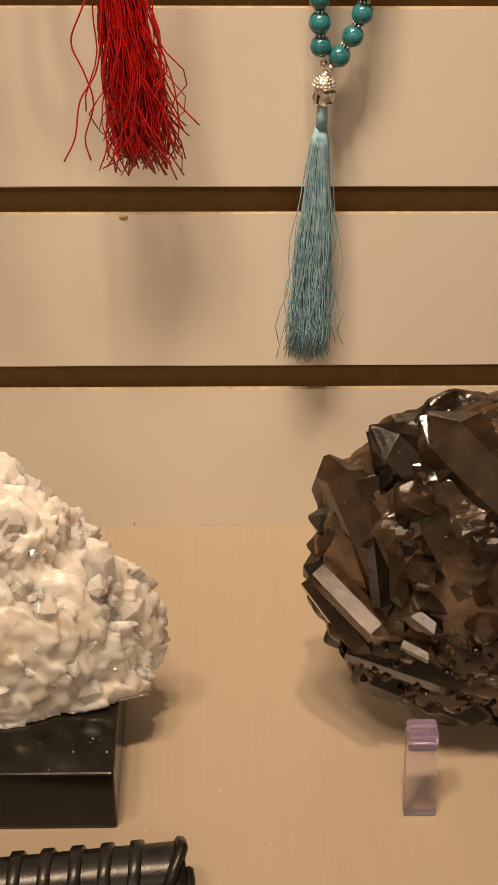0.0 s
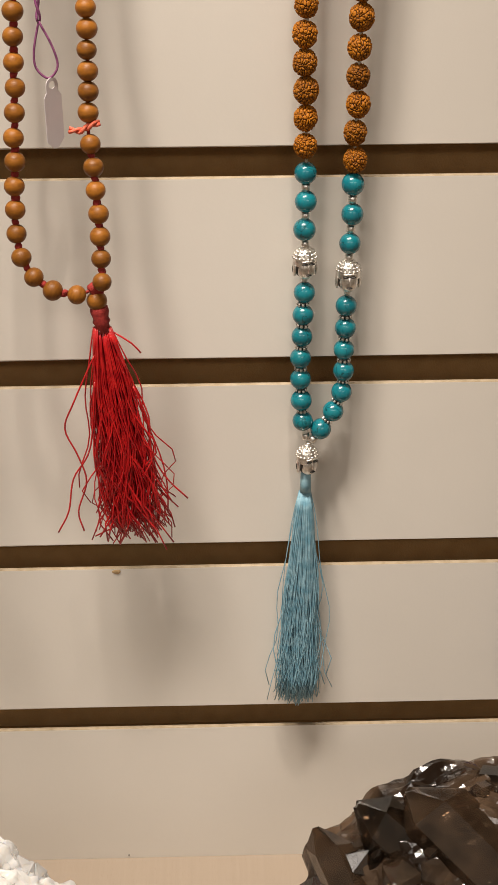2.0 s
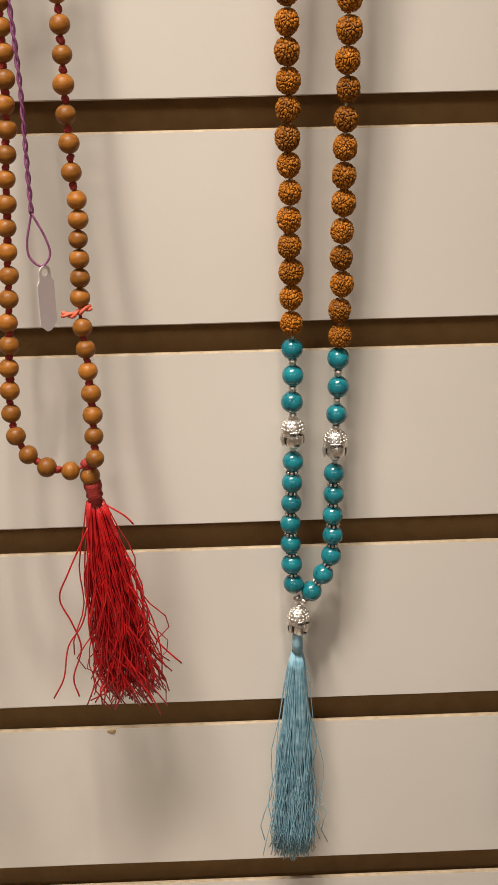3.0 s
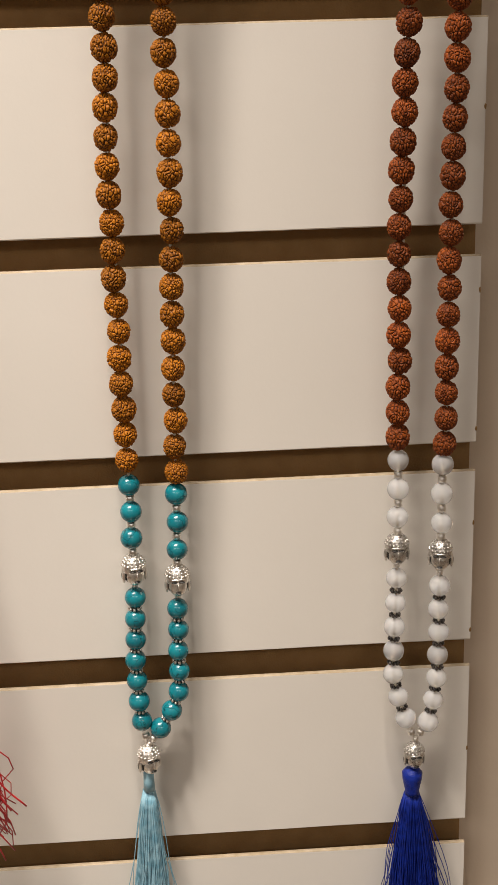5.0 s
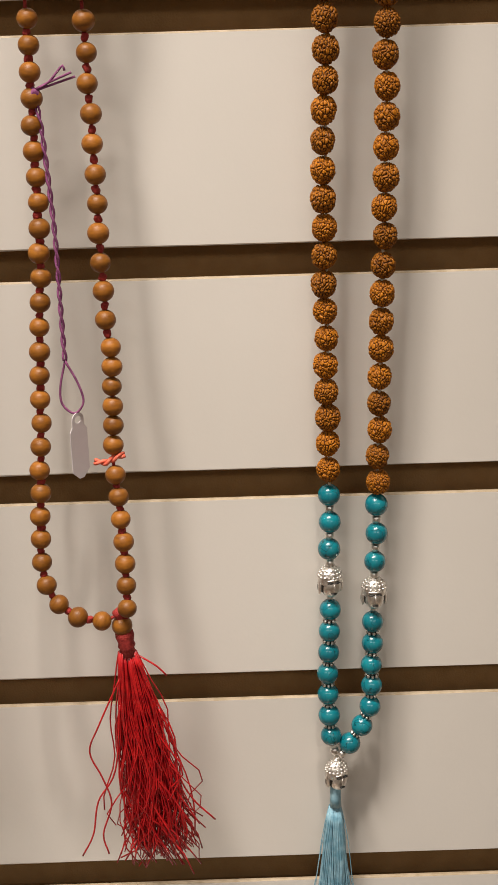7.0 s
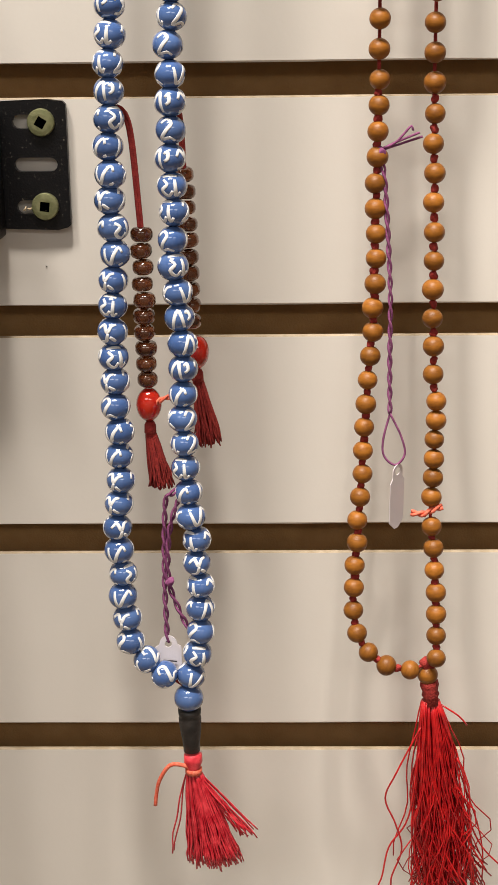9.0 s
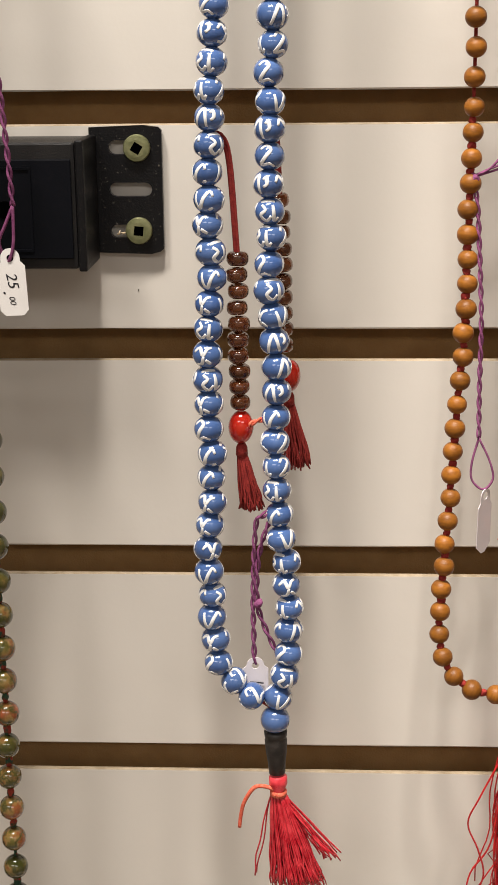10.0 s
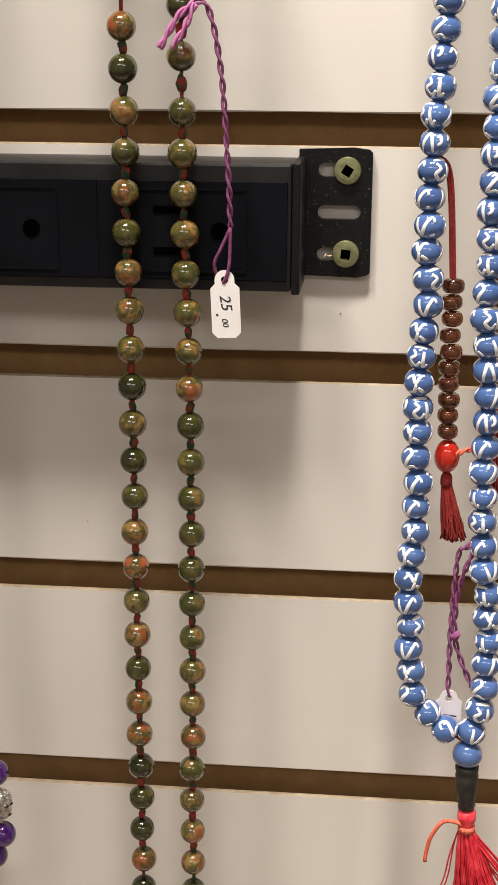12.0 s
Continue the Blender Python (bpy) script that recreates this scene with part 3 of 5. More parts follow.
# ---- the turquoise and the moonstone necklace ----
def stone_mala(name, label, base, seeds, stone, silver, tube_bead, ring, rows, hang, group=""):
    """rows: for each strand, its top, the ends of the seed run, three stones, the cast bead and the seven lower stones."""
    ob = thing(name, base, label, "necklace", "prayer necklaces")
    lines = []
    for row in rows:
        s0, s1, trio, head, low = row["seed0"], row["seed1"], row["trio"], row["head"], row["low"]
        up = Vector(s0) - Vector(s1)
        pitch = up.length / (row["n"] - 1)
        more = int((HOOK_Z - s0[2]) / pitch)
        top = (row["x_top"], hang, HOOK_Z - 0.002)
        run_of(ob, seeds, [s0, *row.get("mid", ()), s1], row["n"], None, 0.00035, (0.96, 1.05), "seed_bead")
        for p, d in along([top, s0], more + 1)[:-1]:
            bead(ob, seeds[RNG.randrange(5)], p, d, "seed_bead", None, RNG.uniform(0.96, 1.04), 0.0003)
        down = Vector((0, 0, -1))
        spots = along(trio, 3)
        for p, d in spots:
            bead(ob, stone, p, d, "stone_bead", None, RNG.uniform(0.97, 1.03), 0.0002)
        ends = [p for p, _ in spots] + [Vector(head)]
        for a, b in zip(ends, ends[1:]):
            bead(ob, tube_bead, a.lerp(b, 0.5 if b is not ends[-1] else 0.44), (b - a).normalized(), "metal_tube")
        part("cast_bead", silver, ob, head, Euler((0, 0, RNG.uniform(-0.5, 0.5))), "", 1.12)
        spots = run_of(ob, stone, low, 7, ("ring_spacer", ring), 0.0002, (0.97, 1.03), "stone_bead")
        bead(ob, tube_bead, Vector(head).lerp(spots[0][0], 0.56), down, "metal_tube", None, 0.75)
        lines.append([top, s0, s1, trio[0], head, low[0], *low[1:]])
    arc = over_hook((rows[0]["x_top"],), (rows[1]["x_top"],), hang)
    for p, d in along(arc, 5)[1:-1]:
        bead(ob, seeds[RNG.randrange(5)], p, d, "seed_bead")
    string(ob, [*lines, arc], 0.0005, M_NYLON)
    hook_thing((rows[0]["x_top"] + rows[1]["x_top"]) / 2, -hang + 0.03)
    return ob


turquoise_mala = stone_mala(
    "turquoise_necklace", "long turquoise and golden seed necklace with pale blue tassel", (0.073, -0.009, 1.19),
    SEEDS, BEAD["turquoise"], BEAD["silver"], BEAD["tube"], BEAD["daisy"],
    [dict(seed0=(0.0708, -0.0120, 1.440), seed1=(0.0712, -0.009, 1.3062), mid=[(0.0700, -0.0105, 1.386)], n=16, x_top=0.0715, trio=[(0.0712, -0.0085, 1.297), (0.0712, -0.0085, 1.2872), (0.0711, -0.0085, 1.2775)],
          head=(0.0712, -0.0085, 1.2660), low=[(0.0710, -0.0085, 1.2552), (0.0704, -0.0085, 1.2390), (0.0702, -0.0085, 1.223), (0.0712, -0.0085, 1.2065)]),
     dict(seed0=(0.0893, -0.0120, 1.438), seed1=(0.0871, -0.009, 1.3012), mid=[(0.0890, -0.0105, 1.383)], n=16, x_top=0.0885, trio=[(0.0870, -0.0085, 1.2930), (0.0868, -0.0085, 1.2830), (0.0863, -0.0085, 1.2725)],
          head=(0.0861, -0.0085, 1.2612), low=[(0.0858, -0.0085, 1.2502), (0.0853, -0.0085, 1.2340), (0.0850, -0.0085, 1.2180), (0.0815, -0.0085, 1.2095), (0.0775, -0.0085, 1.2032)])],
    -0.020)
bead(turquoise_mala, BEAD["tube"], (0.0722, -0.0088, 1.2005), Vector((0.2, 0, -1)), "metal_tube", None, 1.0)
bead(turquoise_mala, BEAD["tube"], (0.0748, -0.0088, 1.1992), Vector((-0.5, 0, -1)), "metal_tube", None, 1.0)
bead(turquoise_mala, BEAD["tube"], (0.0732, -0.0088, 1.1972), Vector((0, 0, -1)), "metal_tube", None, 0.8)
part("pendant_bead", BEAD["silver"], turquoise_mala, (0.0728, -0.009, 1.1912), Euler((0, 0, 0.5)), "", 1.12)
part("tassel_cap", lathe("tassel_cap", [(0.0012, -0.008), (0.0021, -0.0078), (0.0020, -0.004), (0.0019, -0.0005), (0.0014, 0.0)], M_AQUA, 16), turquoise_mala, (0.0724, -0.0088, 1.1858))
tassel(turquoise_mala, "tassel", (0.0722, -0.0085, 1.178), (0.0702, -0.0078, 1.0835), 0.0021, 0.0074, 0.0048, 520, 0.00016, M_AQUA, 0.0022, 0.07, 5, 0.07, 0.0012)

moonstone_mala = stone_mala(
    "moonstone_necklace", "long white moonstone and red seed necklace with royal blue tassel", (0.170, -0.010, 1.186),
    SEEDS_RED, BEAD["moon"], BEAD["silver_dark"], BEAD["tube"], BEAD["daisy_dark"],
    [dict(seed0=(0.1640, -0.0140, 1.436), seed1=(0.1630, -0.0100, 1.3102), mid=[(0.1625, -0.012, 1.391)], n=15, x_top=0.1635, trio=[(0.1631, -0.010, 1.3020), (0.1630, -0.010, 1.2912), (0.1631, -0.010, 1.2812)],
          head=(0.1628, -0.010, 1.2695), low=[(0.1628, -0.010, 1.2582), (0.1622, -0.010, 1.2400), (0.1620, -0.010, 1.2215), (0.1640, -0.010, 1.2110), (0.1668, -0.010, 1.2025)]),
     dict(seed0=(0.1795, -0.0140, 1.434), seed1=(0.1790, -0.0100, 1.3072), mid=[(0.1790, -0.012, 1.380)], n=15, x_top=0.1800, trio=[(0.1784, -0.010, 1.2998), (0.1783, -0.010, 1.2882), (0.1782, -0.010, 1.2782)],
          head=(0.1783, -0.010, 1.2665), low=[(0.1780, -0.010, 1.2545), (0.1781, -0.010, 1.2362), (0.1778, -0.010, 1.2182), (0.1768, -0.010, 1.2090), (0.1748, -0.010, 1.2005)])],
    -0.027)
bead(moonstone_mala, BEAD["tube"], (0.1688, -0.010, 1.1965), Vector((0.3, 0, -1)), "metal_tube", None, 0.9)
bead(moonstone_mala, BEAD["tube"], (0.1722, -0.010, 1.1962), Vector((-0.3, 0, -1)), "metal_tube", None, 0.9)
bead(moonstone_mala, BEAD["tube"], (0.1703, -0.010, 1.1935), Vector((0, 0, -1)), "metal_tube", None, 0.8)
part("pendant_bead", BEAD["silver_dark"], moonstone_mala, (0.1700, -0.010, 1.1870), Euler((0, 0, 0.1)), "", 1.0)
part("tassel_cap", lathe("tassel_cap", [(0.0022, -0.0105), (0.0028, -0.010), (0.0026, -0.0088), (0.0036, -0.004), (0.0038, -0.0015), (0.0026, 0.0), (0.001, 0.0006)], M_ROYAL, 18), moonstone_mala, (0.1694, -0.010, 1.1810))
tassel(moonstone_mala, "tassel", (0.1693, -0.0098, 1.1712), (0.1722, -0.0088, 1.0820), 0.0027, 0.0135, 0.0062, 520, 0.00016, M_ROYAL, 0.0020, 0.10, 8, 0.08, 0.001)

# ---- the sandalwood necklace ----
wood_mala = thing("wooden_necklace", (0.0015, -0.0240, 1.259), "knotted sandalwood bead necklace with ragged red tassel", "necklace", "prayer necklaces")
WL = [(-0.0175, -0.0120, 1.4512), (-0.0178, -0.0125, 1.4180), (-0.0180, -0.0145, 1.3855), (-0.0194, -0.0160, 1.3615), (-0.0213, -0.0180, 1.3308), (-0.0226, -0.0200, 1.3080), (-0.0238, -0.0220, 1.2872), (-0.0226, -0.0245, 1.2735), (-0.0182, -0.0258, 1.2672), (-0.0118, -0.0265, 1.2632), (-0.0052, -0.0270, 1.2620)]
run_of(wood_mala, BEAD["wood"], WL, 27, ("knot", KNOT_RED), 0.0004, (0.96, 1.04), "wooden_bead")
WR1 = [(-0.0008, -0.0120, 1.4500), (0.0000, -0.0130, 1.4225), (0.0005, -0.0140, 1.3955), (0.0010, -0.0155, 1.3690), (0.0018, -0.0165, 1.3515)]
WR2 = [(0.0020, -0.0168, 1.3455), (0.0020, -0.0175, 1.3340), (0.0012, -0.0185, 1.3200)]
WR3 = [(0.0013, -0.0195, 1.3100), (0.0029, -0.0215, 1.2975), (0.0034, -0.0250, 1.2745), (0.0038, -0.0270, 1.2665)]
run_of(wood_mala, BEAD["wood"], WR1, 12, ("knot", KNOT_RED), 0.0004, (0.96, 1.05), "wooden_bead")
run_of(wood_mala, BEAD["wood"], WR2, 5, None, 0.0003, (0.96, 1.02), "wooden_bead")
run_of(wood_mala, BEAD["wood"], WR3, 7, ("knot", KNOT_RED), 0.0004, (0.96, 1.04), "wooden_bead")
WTL, WTR = (-0.0185, -0.014, HOOK_Z - 0.002), (-0.0015, -0.014, HOOK_Z - 0.002)
for a, b in ((WTL, WL[0]), (WTR, WR1[0])):
    for p, d in along([a, ((a[0] + b[0]) / 2 - 0.0005, -0.019, 1.50), b], 18)[:-1]:
        bead(wood_mala, BEAD["wood"], p, d, "wooden_bead", None, RNG.uniform(0.96, 1.04), 0.0003)
arc = over_hook(WTL, WTR, -0.014)
for p, d in along(arc, 4)[1:-1]:
    bead(wood_mala, BEAD["wood"], p, d, "wooden_bead")
string(wood_mala, [[WTL, WL[0]] + WL[1:] + [(0.0015, -0.0240, 1.2635)], [WTR] + WR1 + WR2 + WR3 + [(0.0015, -0.0240, 1.2635)], arc], 0.0006, M_REDCORD)
hook_thing(-0.010, 0.05)
bead(wood_mala, BEAD["wood"], (0.0012, -0.0242, 1.2590), Vector((0, 0, -1)), "wooden_bead", 0.0, 1.05)
part("knot", knot_mesh(M_REDCORD, 0.0024, 9), wood_mala, (0.0012, -0.0240, 1.2632), Euler((0, 1.4, 0)))
part("tassel_cap", lathe("tassel_cap", [(0.0020, -0.0085), (0.0027, -0.0080), (0.0024, -0.0055), (0.0030, -0.0045), (0.0026, -0.0032), (0.0032, -0.001), (0.0030, 0.0005), (0.002, 0.001)], M_REDCORD, 18), wood_mala, (0.0018, -0.0242, 1.2562), Euler((0, -0.12, 0)))
tassel(wood_mala, "tassel", (0.0025, -0.0240, 1.2495), (0.0110, -0.0220, 1.166), 0.0030, 0.0108, 0.007, 250, 0.00026, M_REDSILK, 0.0046, 0.2, 21, 0.16, 0.001)
v, f = [], []
for line in ([(-0.0005, -0.0250, 1.240), (-0.0085, -0.0260, 1.223), (-0.0122, -0.0260, 1.213), (-0.0085, -0.0260, 1.203), (-0.006, -0.0250, 1.192), (-0.0095, -0.0250, 1.180), (-0.008, -0.0250, 1.172)],
             [(-0.001, -0.0250, 1.230), (-0.004, -0.0250, 1.205), (-0.0105, -0.0250, 1.193), (-0.0130, -0.0250, 1.180), (-0.0172, -0.0250, 1.1715)],
             [(0.012, -0.0250, 1.228), (0.0165, -0.0250, 1.215), (0.0175, -0.0250, 1.203), (0.0220, -0.0250, 1.193), (0.0295, -0.0250, 1.1845)],
             [(0.010, -0.0250, 1.232), (0.0145, -0.0250, 1.212), (0.0150, -0.0250, 1.200), (0.0240, -0.0250, 1.183)],
             [(0.0060, -0.0235, 1.2475), (0.0120, -0.0240, 1.2435), (0.0150, -0.0240, 1.2400)]):
    tube(v, f, path([Vector(q) - Vector((0.0015, -0.0240, 1.259)) for q in line], 0.002)[0], 0.00033, 5)
part("stray_thread", mesh_of("stray_thread", v, f, M_REDSILK), wood_mala, (0.0015, -0.0240, 1.259))


def twisted(points, r, gap, turns=90.0):
    """Two yarns twined round a line."""
    pts, run = path(points, 0.0008)
    out = [[], []]
    for i, p in enumerate(pts):
        d = (pts[min(i + 1, len(pts) - 1)] - pts[max(i - 1, 0)]).normalized()
        s = d.cross(Vector((0, 1, 0))).normalized()
        u = s.cross(d)
        for k in (0, 1):
            a = run[i] * turns * 6.283 / 1.0 * 0.9 + math.pi * k
            out[k].append(p + (s * math.cos(a) + u * math.sin(a)) * gap)
    return out


def yarn(name, parent, lines, r, material):
    o = origin(parent)
    return part(name, tube_mesh(name, [[q - o for q in line] for line in lines], r, material, 6), parent, o)


def rel(parent, line):
    return [Vector(q) - origin(parent) for q in line]


def tag_outline(w, h, cut, n=8):
    """A price tag's outline in x and z from its top: a rounded ear, shoulders and clipped corners."""
    pts = [(0.34 * w * math.cos(math.pi * k / n), -0.34 * w + 0.34 * w * math.sin(math.pi * k / n)) for k in range(n + 1)]
    pts += [(-0.34 * w, -0.2 * h), (-0.5 * w, -0.27 * h), (-0.5 * w, -h + cut), (-0.5 * w + cut, -h), (0.5 * w - cut, -h), (0.5 * w, -h + cut), (0.5 * w, -0.27 * h), (0.34 * w, -0.2 * h)]
    return pts


def tag_mesh(w, h, cut, hole, card=None, thick=0.0003):
    bm = bmesh.new()
    loops = [tag_outline(w, h, cut), [(hole * math.cos(k * math.pi / 6), -0.34 * w + hole * math.sin(k * math.pi / 6)) for k in range(12)]]
    edges = []
    for loop in loops:
        vs = [bm.verts.new((x, 0, z)) for x, z in loop]
        edges += [bm.edges.new((a, b)) for a, b in zip(vs, vs[1:] + vs[:1])]
    bmesh.ops.triangle_fill(bm, use_beauty=True, use_dissolve=False, edges=edges)
    made = bmesh.ops.extrude_face_region(bm, geom=list(bm.faces))
    bmesh.ops.translate(bm, vec=(0, thick, 0), verts=[g for g in made["geom"] if isinstance(g, bmesh.types.BMVert)])
    return bm_mesh("price_tag", bm, card or M_PAPER)


yarn("tag_thread", wood_mala, twisted([(-0.0175, -0.0127, 1.4294), (-0.0155, -0.0134, 1.4229), (-0.0140, -0.0143, 1.4037), (-0.0130, -0.0152, 1.3855), (-0.0128, -0.0157, 1.3633), (-0.0125, -0.0166, 1.3477)], 0.0004, 0.0005, 110), 0.00042, M_PURPLE)
yarn("tag_loop", wood_mala, [path([(-0.0125, -0.0166, 1.3477), (-0.0145, -0.0168, 1.3391), (-0.0142, -0.0169, 1.3335), (-0.0105, -0.0173, 1.3305), (-0.0075, -0.0169, 1.3340), (-0.0088, -0.0168, 1.3401), (-0.0125, -0.0166, 1.3477)], 0.001)[0]], 0.0004, M_PURPLE)
yarn("thread_end", wood_mala, [path(l, 0.001)[0] for l in ([(-0.0175, -0.0132, 1.4304), (-0.0125, -0.0137, 1.4324), (-0.0090, -0.0136, 1.4360), (-0.0075, -0.0135, 1.4375), (-0.0070, -0.0136, 1.4360)], [(-0.0175, -0.0132, 1.4301), (-0.0120, -0.0136, 1.4327), (-0.0050, -0.0136, 1.4355)], [(-0.0175, -0.0127, 1.4299), (-0.0115, -0.0132, 1.4319), (-0.0040, -0.0126, 1.4342)])], 0.0004, M_PURPLE)
part("knot", knot_mesh(M_PURPLE, 0.0020, 4), wood_mala, (-0.0170, -0.0132, 1.4289))
part("price_tag", tag_mesh(0.0070, 0.0228, 0.0026, 0.0013, M_CARD_SHADED), wood_mala, (-0.0096, -0.0176, 1.3308), Euler((0.06, -0.06, 0.8)), "small pale card tag turned edgewise, coloured lilac grey as if shaded")
yarn("marker_yarn", wood_mala, twisted([(-0.0050, -0.0184, 1.3144), (-0.0010, -0.0194, 1.3144), (0.0022, -0.0203, 1.3164), (0.0048, -0.0193, 1.3169)], 0.0005, 0.0006, 170), 0.00062, M_ORANGE)

# ---- the blue lettered necklace with its counter strings ----
blue_mala = thing("blue_necklace", (-0.078, -0.039, 1.258), "blue glass bead necklace painted with white letters, red tassel", "necklace", "prayer necklaces")


def lettered(p, d, size=1.0):
    ob = bead(blue_mala, BEAD["blue"], p, d, "blue_bead", None, size, 0.0005)
    mark = new("painted_mark", LETTER[RNG.randrange(5)])
    mark.parent = ob
    return ob


BL = [(-0.0945, -0.037, 1.4810), (-0.0960, -0.037, 1.4570), (-0.0972, -0.037, 1.4340), (-0.0968, -0.037, 1.402), (-0.0980, -0.037, 1.372), (-0.0972, -0.0375, 1.341), (-0.0992, -0.038, 1.318), (-0.0982, -0.038, 1.3040), (-0.0965, -0.0385, 1.2785)]
BR = [(-0.0778, -0.037, 1.4780), (-0.0790, -0.037, 1.4540), (-0.0790, -0.037, 1.4300), (-0.0788, -0.037, 1.399), (-0.0772, -0.037, 1.369), (-0.0772, -0.0375, 1.338), (-0.0745, -0.038, 1.314), (-0.0732, -0.038, 1.2920), (-0.0748, -0.0385, 1.2750), (-0.0770, -0.0388, 1.2665)]
for p, d in along(BL, 27):
    lettered(p, d, RNG.uniform(0.96, 1.03))
for p in ((-0.0910, -0.0388, 1.2722), (-0.0850, -0.0395, 1.2672)):
    lettered(p, Vector((0.7, 0, -0.5)).normalized())
for p, d in along(BR, 28):
    lettered(p, d, RNG.uniform(0.96, 1.03))
BTL, BTR = (-0.0945, -0.038, HOOK_Z - 0.002), (-0.0770, -0.038, HOOK_Z - 0.002)
for a, b in ((BTL, BL[0]), (BTR, BR[0])):
    for p, d in along([a, b], 17)[:-1]:
        lettered(p, d)
arc = over_hook(BTL, BTR, -0.038)
for p, d in along(arc, 5)[1:-1]:
    lettered(p, d)
string(blue_mala, [[BTL] + BL + [(-0.091, -0.0388, 1.2722), (-0.085, -0.0395, 1.2672), (-0.078, -0.039, 1.262)], [BTR] + BR + [(-0.078, -0.039, 1.262)], arc], 0.0006, M_REDCORD)
hook_thing(-0.0858, 0.07)
bead(blue_mala, BEAD["blue"], (-0.0778, -0.0392, 1.2585), Vector((0, 0, -1)), "blue_bead", 0.0, 1.06)
part("end_cone", lathe("end_cone", [(0.0016, -0.0160), (0.0027, -0.0156), (0.0029, -0.012), (0.0035, -0.0075), (0.0037, -0.0035), (0.0034, -0.0026), (0.0037, -0.0020), (0.0038, -0.0004), (0.0030, 0.0)], M_BLACKW, 20), blue_mala, (-0.0777, -0.0392, 1.2548), Euler((0, -0.03, 0)), "dark turned wooden end piece")
part("tassel_cap", lathe("tassel_cap", [(0.0016, -0.0085), (0.0024, -0.0080), (0.0022, -0.0065), (0.0031, -0.0040), (0.0030, -0.0015), (0.0015, 0.0)], M_RUBY, 16), blue_mala, (-0.0769, -0.0392, 1.2392))
part("binding", lathe("binding", [(0.0024, -0.001), (0.0028, -0.0008), (0.0028, 0.0008), (0.0024, 0.001)], M_ORANGE, 16), blue_mala, (-0.0768, -0.0392, 1.2318))
tassel(blue_mala, "tassel", (-0.0768, -0.0392, 1.2318), (-0.0700, -0.0375, 1.1955), 0.0022, 0.0098, 0.0060, 260, 0.00026, M_RUBY, 0.0006, 0.05, 31, 0.12)
tassel(blue_mala, "tassel_fringe", (-0.0762, -0.0392, 1.2310), (-0.0580, -0.0385, 1.2065), 0.0012, 0.0040, 0.0030, 18, 0.00026, M_RUBY, 0.0006, 0.0, 33, 0.1)
yarn("thread_tail", blue_mala, [path([(-0.0770, -0.0402, 1.2325), (-0.0800, -0.0408, 1.2345), (-0.0845, -0.0408, 1.2345), (-0.0880, -0.0405, 1.2290), (-0.0893, -0.0400, 1.2235), (-0.0898, -0.0400, 1.2190)], 0.001)[0]], 0.0007, M_ORANGE)


def counter_string(parent, top, bend, first, last, red, foot, seed):
    """Ten glass rings on a red ribbon, a red oval bead and a small tassel."""
    yarn("ribbon", parent, [[q + Vector((dx, 0, 0)) for q in path([top, *bend, first], 0.002)[0]] for dx in (-0.0004, 0.0004)], 0.0006, M_REDCORD)
    for p, d in along([first, last], 10):
        bead(parent, BEAD["rondelle"], p, d, "glass_ring", None, RNG.uniform(0.94, 1.04), 0.0003)
    part("red_bead", ball("red_bead", 0.0040, M_REDG, 1.35, 0.1), parent, red, Euler((0, 0.05, 0)), "translucent red oval bead")
    neck = Vector(red) + Vector((0.0002, 0, -0.0055))
    part("tassel_cap", lathe("tassel_cap", [(0.0012, -0.004), (0.0019, -0.0036), (0.0018, -0.001), (0.0013, 0.0)], M_REDCORD, 12), parent, neck)
    tassel(parent, "small_tassel", neck + Vector((0, 0, -0.003)), foot, 0.0014, 0.0042, 0.0030, 90, 0.00026, M_REDCORD, 0.0005, 0.05, seed, 0.12)


counter_string(blue_mala, (-0.0948, -0.0350, 1.4455), [(-0.0925, -0.0335, 1.4435), (-0.0908, -0.0318, 1.4350)], (-0.0890, -0.031, 1.4080), (-0.0888, -0.031, 1.3632), (-0.0884, -0.031, 1.3552), (-0.0850, -0.030, 1.3275), 41)
counter_string(blue_mala, (-0.0775, -0.0330, 1.4455), [(-0.0772, -0.028, 1.4440), (-0.0768, -0.0235, 1.4370)], (-0.0765, -0.022, 1.4245), (-0.0750, -0.022, 1.3795), (-0.0738, -0.022, 1.3695), (-0.0700, -0.021, 1.3385), 43)
yarn("marker_yarn", blue_mala, twisted([(-0.0868, -0.0325, 1.3545), (-0.0845, -0.0335, 1.3572), (-0.0800, -0.0345, 1.3590)], 0.0005, 0.0005, 170), 0.0005, M_ORANGE)
yarn("tag_thread", blue_mala, twisted([(-0.0765, -0.0385, 1.3320), (-0.0815, -0.0390, 1.3285), (-0.0838, -0.0365, 1.3240), (-0.0848, -0.0350, 1.3000), (-0.0846, -0.0345, 1.2760)], 0.0004, 0.00055, 100) +
     twisted([(-0.0760, -0.0385, 1.3310), (-0.0800, -0.0385, 1.3250), (-0.0830, -0.0360, 1.3130), (-0.0836, -0.0350, 1.2985), (-0.0815, -0.0345, 1.2900), (-0.0772, -0.0345, 1.2795)], 0.0004, 0.00055, 100), 0.00045, M_PURPLE)
part("knot", knot_mesh(M_PURPLE, 0.0014, 6), blue_mala, (-0.0832, -0.0352, 1.2975), Euler((0, 0.8, 0)))
part("price_tag", tag_mesh(0.0085, 0.0150, 0.002, 0.0012, M_CARD_SHADED), blue_mala, (-0.0843, -0.0350, 1.2785), Euler((0, 0, 0.1)), "small pale lilac card tag behind the beads")
